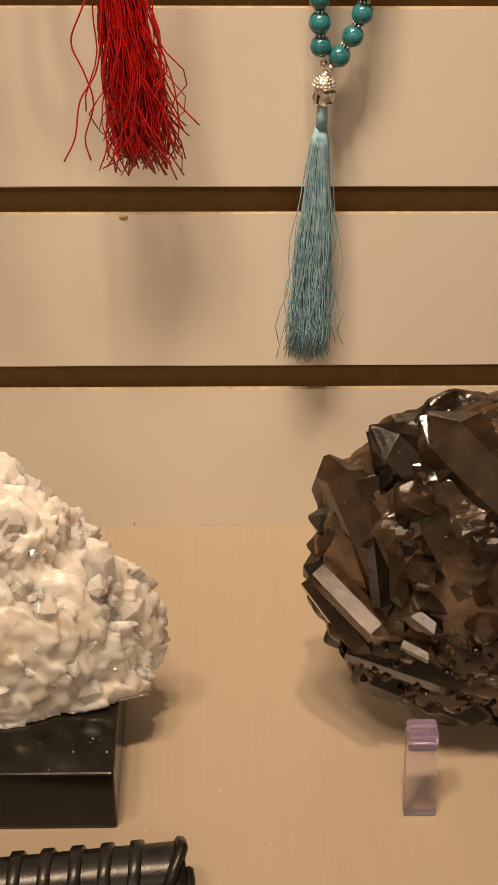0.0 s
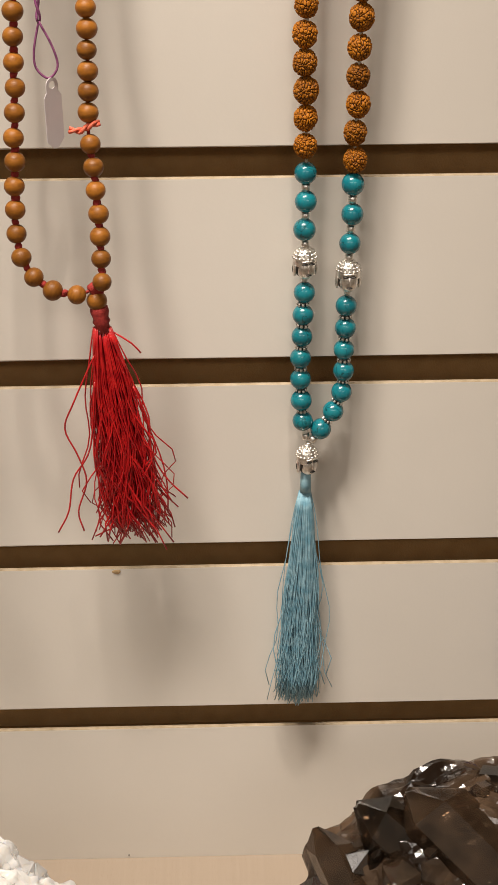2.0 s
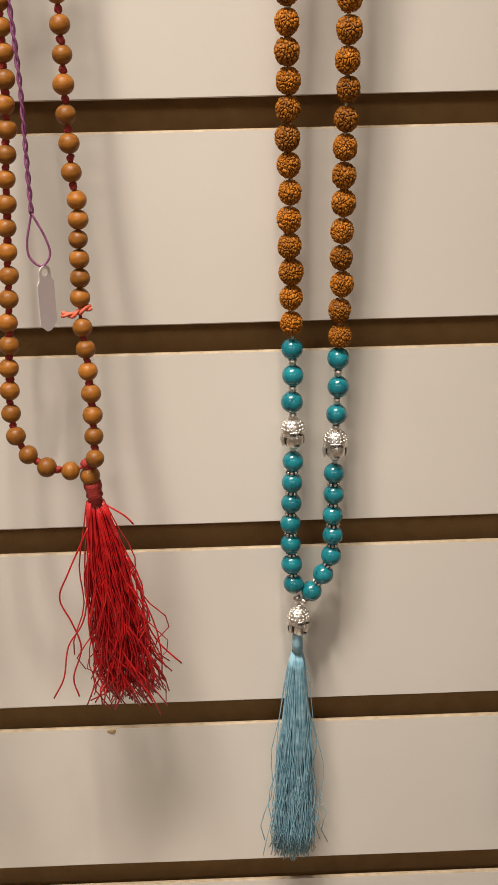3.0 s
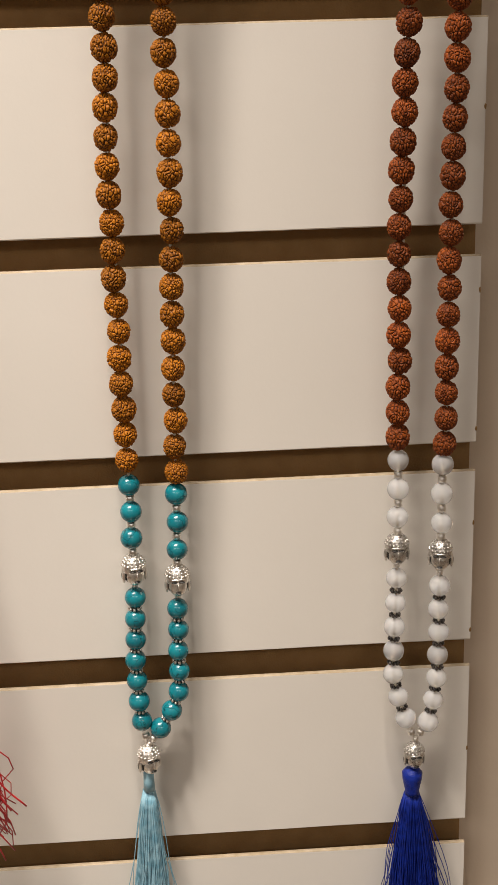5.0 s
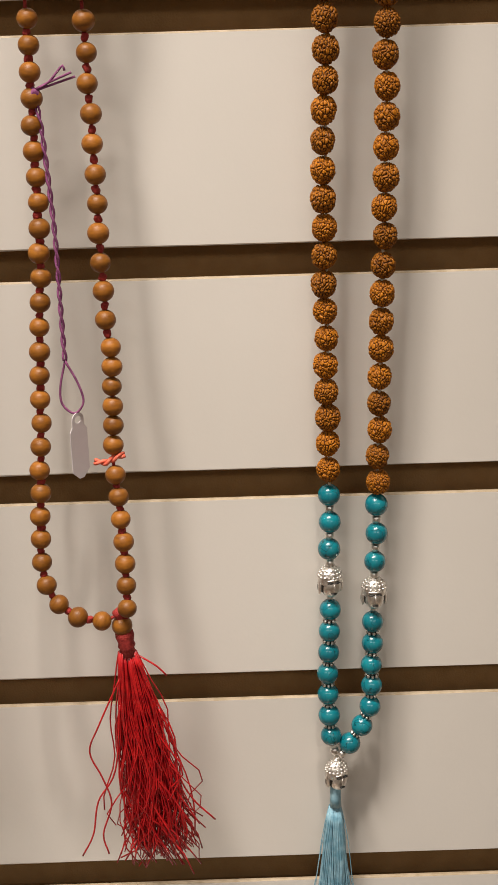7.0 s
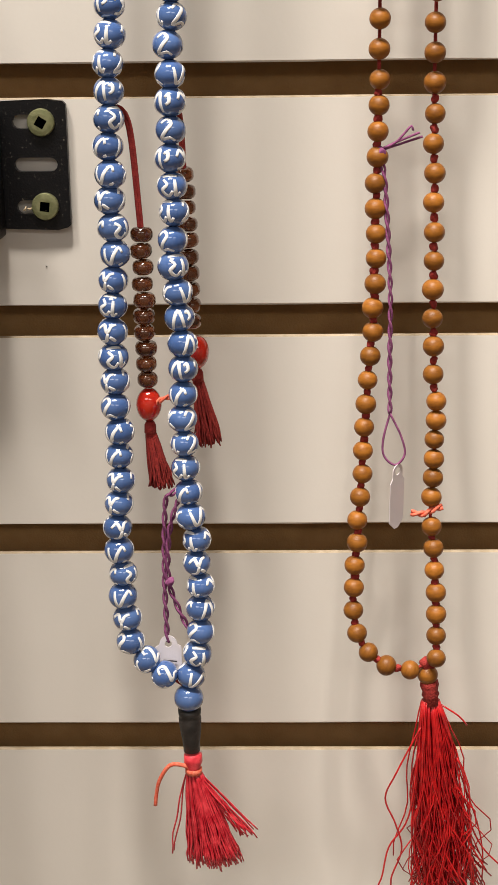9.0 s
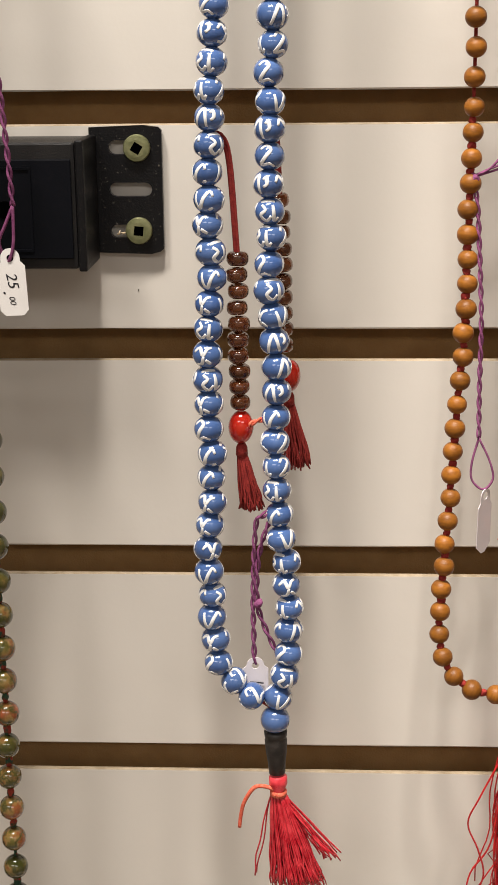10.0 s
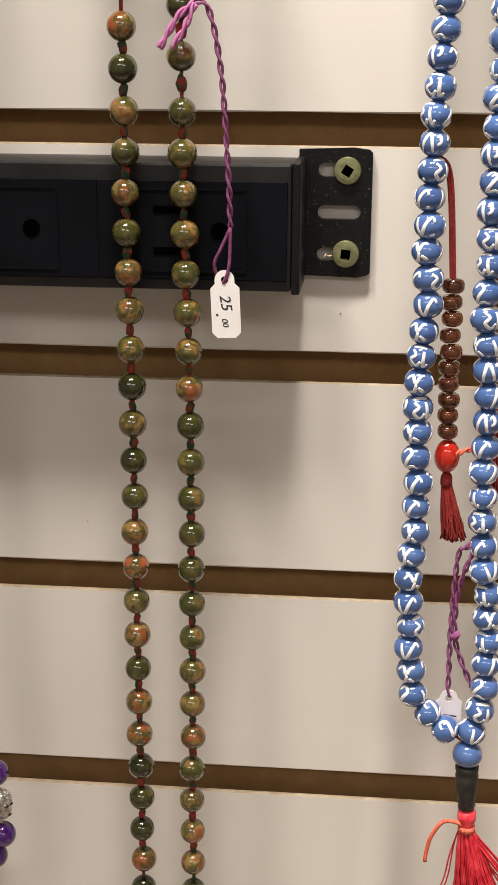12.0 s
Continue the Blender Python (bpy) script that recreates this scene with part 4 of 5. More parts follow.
part("tag_line", box_mesh("tag_line", (-0.0022, -0.0002, -0.0002), (0.0022, 0.0, 0.0002), M_INK), blue_mala, (-0.0838, -0.0354, 1.2698), Euler((0, 0.15, 0.1)))

# ---- the unakite necklace with its price tag ----
una_mala = thing("unakite_necklace", (-0.176, -0.036, 1.10), "green and salmon unakite bead necklace on knotted cord", "necklace", "prayer necklaces")
UL = [(-0.1865, -0.036, 1.4812), (-0.1862, -0.036, 1.457), (-0.1860, -0.036, 1.4212), (-0.1852, -0.036, 1.376), (-0.1850, -0.036, 1.342), (-0.1848, -0.036, 1.307), (-0.1846, -0.036, 1.271), (-0.1843, -0.036, 1.235), (-0.1840, -0.036, 1.211)]
UR = [(-0.1692, -0.036, 1.4575), (-0.1690, -0.036, 1.436), (-0.1680, -0.036, 1.401), (-0.1672, -0.036, 1.365), (-0.1671, -0.036, 1.329), (-0.1670, -0.036, 1.294), (-0.1670, -0.036, 1.258), (-0.1671, -0.036, 1.234), (-0.1668, -0.036, 1.211)]
run_of(una_mala, BEAD["unakite"], UL, 24, ("knot", KNOT_GREEN), 0.0002, (0.97, 1.03), "unakite_bead")
run_of(una_mala, BEAD["unakite"], UR, 22, ("knot", KNOT_GREEN), 0.0002, (0.97, 1.03), "unakite_bead")
for z in (1.4870, 1.4730):
    bead(una_mala, BEAD["unakite"], (-0.1693, -0.036, z), Vector((0, 0, -1)), "unakite_bead")
for z in (1.4802, 1.4655):
    bead(una_mala, KNOT_GREEN[1], (-0.1693, -0.036, z), Vector((0, 0, -1)), "knot", None, 1.25)
LOWU = [(-0.1840, -0.036, 1.200), (-0.1838, -0.036, 1.150), (-0.182, -0.036, 1.115), (-0.1755, -0.036, 1.102), (-0.169, -0.036, 1.115), (-0.1668, -0.036, 1.150), (-0.1668, -0.036, 1.200)]
run_of(una_mala, BEAD["unakite"], LOWU, 19, ("knot", KNOT_GREEN), 0.0002, (0.97, 1.03), "unakite_bead")
UTL, UTR = (-0.1862, -0.037, HOOK_Z - 0.002), (-0.1695, -0.037, HOOK_Z - 0.002)
for a, b in ((UTL, (-0.1865, -0.036, 1.4932)), (UTR, (-0.1694, -0.036, 1.5005))):
    for p, d in along([a, b], 10):
        bead(una_mala, BEAD["unakite"], p, d, "unakite_bead")
arc = over_hook(UTL, UTR, -0.037)
for p, d in along(arc, 4)[1:-1]:
    bead(una_mala, BEAD["unakite"], p, d, "unakite_bead")
string(una_mala, [[UTL] + UL + LOWU + UR[::-1] + [UTR], arc], 0.0006, M_KNOT)
hook_thing(-0.1779, 0.07)
yarn("tag_thread", una_mala, twisted([(-0.1680, -0.0405, 1.4850), (-0.1640, -0.0415, 1.4878), (-0.1605, -0.041, 1.4850), (-0.1572, -0.0405, 1.4680), (-0.1552, -0.040, 1.4400), (-0.1546, -0.0395, 1.4250)], 0.0004, 0.00055, 110), 0.00045, M_PURPLE)
yarn("tag_loop", una_mala, [path([(-0.1546, -0.0395, 1.4250), (-0.1573, -0.0395, 1.4190), (-0.1594, -0.0390, 1.4140), (-0.1580, -0.0372, 1.4085), (-0.1566, -0.0390, 1.4088), (-0.1550, -0.0395, 1.4140), (-0.1546, -0.0395, 1.4250)], 0.001)[0]], 0.00055, M_PURPLE)
yarn("thread_end", una_mala, twisted([(-0.1645, -0.0415, 1.4878), (-0.1690, -0.0425, 1.4840), (-0.1745, -0.0425, 1.4752)], 0.0004, 0.0006, 110) + twisted([(-0.1645, -0.0418, 1.4872), (-0.1675, -0.0425, 1.4805), (-0.1712, -0.0425, 1.4752)], 0.0004, 0.0006, 110), 0.00055, M_PINK)
tag = part("price_tag", tag_mesh(0.0088, 0.0202, 0.0016, 0.0011), una_mala, (-0.1566, -0.0388, 1.4124), Euler((-0.06, -0.06, -0.1)), "white card price tag with handwritten price")


def writing(text, size, material, parent, place, turn):
    cu = bpy.data.curves.new("price", "FONT")
    cu.body, cu.size, cu.align_x, cu.align_y, cu.shear = text, size, "CENTER", "CENTER", 0.25
    tmp = new("price", cu)
    me = bpy.data.meshes.new_from_object(tmp.evaluated_get(bpy.context.evaluated_depsgraph_get()))
    bpy.data.objects.remove(tmp)
    me.materials.clear()
    me.materials.append(material)
    ob = new("price", me)
    ob.parent = parent
    ob.matrix_basis = Matrix.Translation(place) @ turn
    return ob


STAND = Matrix(((1, 0, 0, 0), (0, 0, -1, 0), (0, 1, 0, 0), (0, 0, 0, 1)))
writing("25", 0.0047, M_INK, tag, (0.0, -0.0001, -0.0095), STAND @ pose(0, 0, 0, 0, 0, -82))
writing("00", 0.0026, M_INK, tag, (-0.0004, -0.0001, -0.0155), STAND @ pose(0, 0, 0, 0, 0, -82))
writing(".", 0.0058, M_INK, tag, (-0.0012, -0.0001, -0.0130), STAND @ pose(0, 0, 0, 0, 0, -82))

# ---- the amethyst necklace at the end of the row ----
am_mala = thing("amethyst_necklace", (-0.255, -0.03, 1.19), "deep purple amethyst bead necklace with carved silver bead", "necklace", "prayer necklaces")
AT, AB = (-0.2455, -0.03, HOOK_Z - 0.002), (-0.2650, -0.03, HOOK_Z - 0.002)
ARIGHT = [AT, (-0.2455, -0.03, 1.40), (-0.2440, -0.03, 1.30), (-0.2385, -0.03, 1.2470)]
run_of(am_mala, BEAD["amethyst"], ARIGHT, 38, None, 0.0003, (0.97, 1.03), "amethyst_bead")
for p, s in (((-0.2358, -0.03, 1.2370), 1.0), ((-0.2342, -0.03, 1.2135), 1.0), ((-0.2372, -0.03, 1.2050), 0.95), ((-0.2440, -0.03, 1.1985), 0.95), ((-0.2530, -0.03, 1.1965), 0.95)):
    bead(am_mala, BEAD["amethyst"], p, Vector((0, 0, -1)), "amethyst_bead", None, s)
part("cast_bead", BEAD["silver_dark"], am_mala, (-0.2345, -0.03, 1.2252), Euler((0, 0, 1.2)), "carved silver bead", 1.05)
ALEFT = [AB, (-0.2680, -0.03, 1.40), (-0.2700, -0.03, 1.28), (-0.2660, -0.03, 1.2160), (-0.2610, -0.03, 1.2010)]
run_of(am_mala, BEAD["amethyst"], ALEFT, 45, None, 0.0003, (0.97, 1.03), "amethyst_bead")
arc = over_hook(AB, AT, -0.03)
for p, d in along(arc, 4)[1:-1]:
    bead(am_mala, BEAD["amethyst"], p, d, "amethyst_bead")
string(am_mala, [ARIGHT + [(-0.2345, -0.03, 1.2252), (-0.2372, -0.03, 1.205), (-0.253, -0.03, 1.1965)] + ALEFT[::-1], arc], 0.0005, M_NYLON)
hook_thing(-0.2552, 0.06)

# ---- the power strip on the wall ----
strip = thing("power_strip", (-0.22, 0.0, 1.405), "black metal power strip screwed to the slatted wall", "power strip")
SX0, SX1, SY, SZ0, SZ1 = -0.62, -0.1375, -0.029, 1.4045, 1.4425
part("body", bm_mesh("body", box(bmesh.new(), (SX0, SY, SZ0), (SX1, -0.0006, SZ1), 0.0008), M_BLACKM), strip)
part("end_cap", bm_mesh("end_cap", box(bmesh.new(), (SX1 + 0.0001, SY - 0.0004, SZ0 - 0.0008), (SX1 + 0.0028, -0.0034, SZ1 + 0.0006), 0.0006), M_SCUFF), strip, label="scuffed black end plate")


def bracket_mesh():
    """A flat ear with three long holes."""
    w, z0, z1 = (SX1 + 0.0005, -0.1140), 1.4058, 1.4452
    loops = [[(w[0], z0), (w[1] - 0.004, z0 - 0.0006), (w[1] - 0.001, z0 + 0.0002), (w[1], z0 + 0.001), (w[1], z1 - 0.001), (w[1] - 0.001, z1), (w[1] - 0.006, z1 + 0.0006), (w[0], z1)]]
    for zc in (1.4125, 1.4258, 1.4390):
        a, b, r = -0.1288, -0.1195, 0.0022
        loops.append([(a + r * math.cos(math.pi / 2 + k * math.pi / 6), zc + r * math.sin(math.pi / 2 + k * math.pi / 6)) for k in range(7)] +
                     [(b + r * math.cos(-math.pi / 2 + k * math.pi / 6), zc + r * math.sin(-math.pi / 2 + k * math.pi / 6)) for k in range(7)])
    bm, edges = bmesh.new(), []
    for loop in loops:
        vs = [bm.verts.new((x, -0.0030, z)) for x, z in loop]
        edges += [bm.edges.new((a, b)) for a, b in zip(vs, vs[1:] + vs[:1])]
    bmesh.ops.triangle_fill(bm, use_beauty=True, use_dissolve=False, edges=edges)
    made = bmesh.ops.extrude_face_region(bm, geom=list(bm.faces))
    bmesh.ops.translate(bm, vec=(0, 0.0024, 0), verts=[g for g in made["geom"] if isinstance(g, bmesh.types.BMVert)])
    return bm_mesh("bracket", bm, M_SCUFF)


bracket = part("bracket", bracket_mesh(), strip, label="black steel mounting ear with slots")


def screw_mesh():
    """A pan head with a square socket."""
    bm = bmesh.new()
    n, r = 24, 0.0043
    rings = [[(q * math.cos(2 * math.pi * k / n), q * math.sin(2 * math.pi * k / n), z) for k in range(n)] for q, z in ((r, 0), (r, 0.0012), (r * 0.93, 0.0017), (r * 0.62, 0.0019))]
    vs = [[bm.verts.new(p) for p in ring] for ring in rings]
    for a, b in zip(vs, vs[1:]):
        for k in range(n):
            bm.faces.new((a[k], a[(k + 1) % n], b[(k + 1) % n], b[k]))
    sq = 0.0015
    def rim(k):
        a = 2 * math.pi * k / n
        s = max(abs(math.cos(a)), abs(math.sin(a)))
        return (sq * math.cos(a) / s, sq * math.sin(a) / s)
    top = [bm.verts.new((*rim(k), 0.0019)) for k in range(n)]
    low = [bm.verts.new((*rim(k), 0.0004)) for k in range(n)]
    for a, b in ((vs[-1], top), (top, low)):
        for k in range(n):
            bm.faces.new((a[k], a[(k + 1) % n], b[(k + 1) % n], b[k])).material_index = 1 if a is top else 0
    bm.faces.new(low).material_index = 1
    return bm_mesh("screw", bm, [M_ZINC, M_HOLE])


SCREW = screw_mesh()
for z, spin in ((1.4388, 0.55), (1.4128, 0.12)):
    part("screw", SCREW, strip, (-0.1218, -0.0030, z), Euler((math.pi / 2, spin, 0)), "olive zinc screw with square socket")


def socket(x):
    """One plate of the strip with its recessed outlet."""
    face = part("outlet_plate", box_mesh("outlet_plate", (x - 0.0285, SY - 0.0010, 1.4078), (x + 0.0285, SY - 0.0001, 1.4375), M_BLACKP, 0.0003), strip, label="black plastic outlet plate")
    rim = bmesh.new()
    for lo, hi in (((-0.0165, -0.0126), (0.0165, -0.0119)), ((-0.0165, 0.0119), (0.0165, 0.0126)), ((-0.0165, -0.0119), (-0.0158, 0.0119)), ((0.0158, -0.0119), (0.0165, 0.0119))):
        box(rim, (x + lo[0], SY - 0.0014, 1.4226 + lo[1]), (x + hi[0], SY - 0.0010, 1.4226 + hi[1]))
    part("outlet_rim", bm_mesh("outlet_rim", rim, M_BLACKP), face, origin(face))
    for dx, dz, w, h in ((-0.0075, 0.0062, 0.0085, 0.0022), (-0.0075, -0.0062, 0.0085, 0.0022)):
        part("slot", box_mesh("slot", (dx - w / 2, -0.0001, dz - h / 2), (dx + w / 2, 0.0004, dz + h / 2), M_HOLE), face, (x, SY - 0.0012, 1.4226))
    part("ground_hole", lathe("ground_hole", [(0.0027, 0.0), (0.0027, 0.0003)], M_HOLE, 14, False), face, (x + 0.0082, SY - 0.00105, 1.4226), Euler((math.pi / 2, 0, 0)))


for x in (-0.1672, -0.2245, -0.2818):
    socket(x)

# ---- the shelf: smoky quartz on its easel ----
def crystal_mesh(name, r, h, tip, seed, material, flat=1.0, odd=1.0):
    """A six-sided prism with an uneven pointed end."""
    rng = random.Random(seed)
    v, f = [], []
    radii = [r * (1 + odd * rng.uniform(-0.18, 0.12)) for _ in range(6)]
    ring = [(q * math.cos(k * math.pi / 3), q * flat * math.sin(k * math.pi / 3)) for k, q in enumerate(radii)]
    tilt = [rng.uniform(-0.18, 0.18) * r * 2 for _ in range(6)]
    apex = (rng.uniform(-0.3, 0.3) * r, rng.uniform(-0.3, 0.3) * r * flat, h)
    v += [(x, y, -h * 0.2) for x, y in ring] + [(x, y, h - tip + tilt[k]) for k, (x, y) in enumerate(ring)]
    top = [(apex[0] + x * 0.16, apex[1] + y * 0.16, h + rng.uniform(-0.1, 0.05) * r) for x, y in ring]
    v += top
    for a in (0, 6):
        f += [(a + k, a + (k + 1) % 6, a + 6 + (k + 1) % 6, a + 6 + k) for k in range(6)]
    f += [tuple(range(12, 18)), tuple(reversed(range(6)))]
    return mesh_of(name, v, f, material, False)


def lump(name, radii, seed, material, rough=0.16, freq=3.0, sub=5):
    bm = bmesh.new()
    bmesh.ops.create_icosphere(bm, subdivisions=sub, radius=1.0)
    off = Vector((seed * 9.1, seed * 2.3, seed * 4.7))
    for v in bm.verts:
        d = v.co.normalized()
        cells = noise.voronoi(d * freq + off, distance_metric="DISTANCE", exponent=2.5)[0]
        k = 1 + rough * (cells[1] - cells[0] - 0.25) + rough * 0.8 * noise.noise(d * 2.2 + off) + rough * 0.35 * noise.noise(d * 9 + off)
        v.co = Vector((d.x * radii[0], d.y * radii[1], d.z * radii[2])) * k
    return bm_mesh(name, bm, material, False)


SC = Vector((0.1375, -0.1070, 1.0605))
smoky = thing("smoky_quartz_cluster", (SC.x, SC.y, 1.008), "dark brown smoky quartz crystal cluster on a clear easel", "crystal cluster")
part("matrix", lump("matrix", (0.0715, 0.031, 0.0615), 2, M_SMOKEB, 0.13, 2.6, 6), smoky, SC, Euler((-0.22, 0, 0)), "cloudy brown quartz base of the cluster")
TILT = Euler((-0.22, 0, 0)).to_matrix()
rng = random.Random(77)


def on_face(ux, uz, deep=0.0):
    """A place on the cluster's domed front, with the way that the face looks there."""
    w = math.sqrt(max(1 - ux * ux - uz * uz, 0.0))
    p = Vector((ux * 0.0725, -0.032 * w, uz * 0.0625))
    n = Vector((ux / 0.0725, -w / 0.032, uz / 0.0625)).normalized()
    n = TILT @ n
    return SC + TILT @ p - n * deep, n


for i in range(110):
    a, q = rng.uniform(0, 6.283), math.sqrt(rng.uniform(0.02, 0.99))
    p, n = on_face(q * math.cos(a), q * math.sin(a))
    lean = Vector((rng.uniform(-1, 1), rng.uniform(-0.3, 0.3), rng.uniform(-1, 1)))
    out = (n * rng.uniform(0.15, 0.8) + (lean - n * lean.dot(n)).normalized()).normalized()
    r = rng.choice((0.0016, 0.0024, 0.0034, 0.0048, 0.0064)) * rng.uniform(0.8, 1.1)
    h = r * rng.uniform(1.8, 3.2)
    part("crystal", crystal_mesh("crystal", r, h, r * rng.uniform(0.5, 1.0), i, M_SMOKE, rng.uniform(0.7, 1.0)), smoky, p - out * h * 0.55 - n * r * 0.55, out.to_track_quat("Z", "Y"))
for i in range(120):
    a, q = rng.uniform(-2.6, 0.3), math.sqrt(rng.uniform(0.05, 0.98))
    p, n = on_face(q * math.cos(a), q * math.sin(a))
    out = (n + Vector((rng.uniform(-0.8, 0.8), rng.uniform(-0.5, 0.3), rng.uniform(-0.5, 0.9)))).normalized()
    r = rng.uniform(0.0006, 0.0016)
    part("crystal", crystal_mesh("crystal", r, r * 2.2, r * 0.9, i + 400, M_SMOKE), smoky, p + n * 0.0008 - out * r, out.to_track_quat("Z", "Y"))


def face_turn(axis, normal):
    """The turn that lays a crystal along axis with one of its sides facing normal."""
    z = axis.normalized()
    y = (normal - z * normal.dot(z)).normalized()
    return Matrix((y.cross(z), y, z)).transposed().to_quaternion()


# The large points that lie across the face: start, end, radius, flatness and the way that one side faces.
for start, end, r, flat, n in (
        ((0.0722, -0.1235, 1.0655), (0.0900, -0.1392, 1.0537), 0.0052, 0.8, (-0.24, -0.745, 0.62)),
        ((0.0930, -0.1310, 1.0640), (0.1075, -0.1410, 1.0574), 0.0034, 0.8, (-0.24, -0.745, 0.62)),
        ((0.0975, -0.1355, 1.0475), (0.1060, -0.1400, 1.0454), 0.0024, 0.8, (-0.24, -0.745, 0.62)),
        ((0.0915, -0.1290, 1.0660), (0.0725, -0.1010, 1.1010), 0.0085, 0.55, (-0.35, -0.85, 0.35)),
        ((0.0980, -0.1090, 1.1010), (0.0840, -0.1040, 1.1130), 0.0095, 0.7, (-0.1, -0.85, 0.5)),
        ((0.1330, -0.1240, 1.0930), (0.1010, -0.1060, 1.1200), 0.0125, 0.5, (0.12, -0.95, 0.15)),
        ((0.1000, -0.1100, 1.0900), (0.0955, -0.1290, 1.1000), 0.0075, 0.9, (-0.05, -0.72, 0.60)),
        ((0.1130, -0.1290, 1.0720), (0.0985, -0.1190, 1.0960), 0.0095, 0.6, (0.10, -0.85, 0.4)),
        ((0.0870, -0.1200, 1.0800), (0.0890, -0.1370, 1.0610), 0.0042, 0.9, (0.15, -0.8, 0.5)),
        ((0.0935, -0.1220, 1.0820), (0.0935, -0.1370, 1.0650), 0.0036, 0.9, (0.25, -0.8, 0.5)),
        ((0.1010, -0.1200, 1.0760), (0.1012, -0.1390, 1.0760), 0.0062, 0.9, (0.0, -0.6, 0.8)),
        ((0.0850, -0.1130, 1.0800), (0.0655, -0.1050, 1.0760), 0.0055, 0.6, (-0.2, -0.8, 0.5)),
        ((0.0850, -0.1180, 1.0780), (0.0650, -0.1090, 1.0690), 0.0042, 0.5, (-0.1, -0.7, 0.7)),
        ((0.0760, -0.1140, 1.0660), (0.0645, -0.1090, 1.0570), 0.0060, 0.7, (-0.5, -0.8, 0.3)),
        ((0.0700, -0.1160, 1.0560), (0.0860, -0.1310, 1.0400), 0.0060, 0.7, (-0.5, -0.75, 0.3)),
        ((0.0860, -0.1270, 1.0380), (0.1190, -0.1390, 1.0330), 0.0060, 0.6, (-0.1, -0.8, 0.5)),
        ((0.0960, -0.1240, 1.0240), (0.1290, -0.1340, 1.0150), 0.0090, 0.7, (-0.1, -0.9, 0.3)),
        ((0.1230, -0.1270, 1.0620), (0.1190, -0.1450, 1.0560), 0.0060, 0.9, (0.0, -0.7, 0.7)),
        ((0.1420, -0.1240, 1.0850), (0.1330, -0.1420, 1.0800), 0.0080, 0.9, (-0.2, -0.7, 0.7)),
        ((0.1500, -0.1240, 1.0650), (0.1440, -0.1460, 1.0580), 0.0085, 0.9, (0.0, -0.7, 0.7)),
        ((0.1200, -0.1250, 1.0480), (0.1320, -0.1430, 1.0320), 0.0065, 0.8, (-0.2, -0.7, 0.6))):
    s, e = Vector(start), Vector(end)
    part("crystal", crystal_mesh("crystal", r, (e - s).length, r * 0.9, int(r * 1e6) + 5, M_SMOKE, flat, 0.15), smoky, s, face_turn(e - s, Vector(n)), "large glassy smoky quartz point")

easel = thing("display_easel", (0.13, -0.12, SHELF), "clear violet-tinted acrylic display easel", "easel")
for x in (0.1018, 0.1560):
    bm = bmesh.new()
    box(bm, (x - 0.0054, -0.1625, SHELF + 0.0002), (x + 0.0054, -0.1580, SHELF + 0.0245), 0.0004)
    for v in bm.verts:
        v.co.y += (v.co.z - SHELF) * 0.35
        v.co.x = x + (v.co.x - x) * (1 - (v.co.z - SHELF) * 3.5)
    prop = part("front_prop", bm_mesh("front_prop", bm, M_ACRYL), easel)
    part("lip", box_mesh("lip", (x - 0.0050, -0.1575, SHELF + 0.0247), (x + 0.0050, -0.1480, SHELF + 0.0315), M_VIOLET, 0.0012, 3), prop, label="violet moulded acrylic lip")

# ---- the shelf: white quartz on a black block, and the laced leather roll ----
block = tagged(new("display_block", box_mesh("display_block", (-0.125, -0.166, SHELF + 0.0002), (0.0015, -0.100, 1.0215), M_GLOSSB, 0.0009, 2)), "glossy black lacquered display block on the shelf", "display block")
QC = Vector((-0.060, -0.116, 1.058))
quartz = thing("quartz_cluster", (QC.x, QC.y, 1.0217), "milky white quartz crystal cluster on a black block", "crystal cluster")


def mound(name, seed, material):
    """A rough domed mass of quartz with a flat base, broken into tilted crystal faces."""
    bm = bmesh.new()
    bmesh.ops.create_icosphere(bm, subdivisions=7, radius=1.0)
    off = Vector((seed, 2.0 * seed, 3.0 * seed))
    for v in bm.verts:
        d = v.co.normalized()
        k = 1 + 0.10 * noise.noise(d * 2.6 + off) + 0.006 * noise.noise(d * 24 + off)
        for freq, lean, rise in ((3.6, 0.26, 0.08), (8.0, 0.34, 0.040), (19.0, 0.30, 0.014), (44.0, 0.22, 0.004)):
            _, spots = noise.voronoi(d * freq + off, distance_metric="DISTANCE", exponent=2.5)
            way = noise.noise_vector(spots[0] * 7.7)
            k += lean * (d - (spots[0] - off) / freq).dot(way) * 2.0 + rise * noise.noise(spots[0] * 3.1)
        low = d.z if d.z > -0.04 else -0.04 + (d.z + 0.04) * 0.03
        v.co = Vector((d.x * 0.0740 * k * (1 - 0.14 * max(d.z, 0.0)), d.y * 0.030 * k, max(low * 0.086 * k, -0.0045)))
    return bm_mesh(name, bm, material, True)


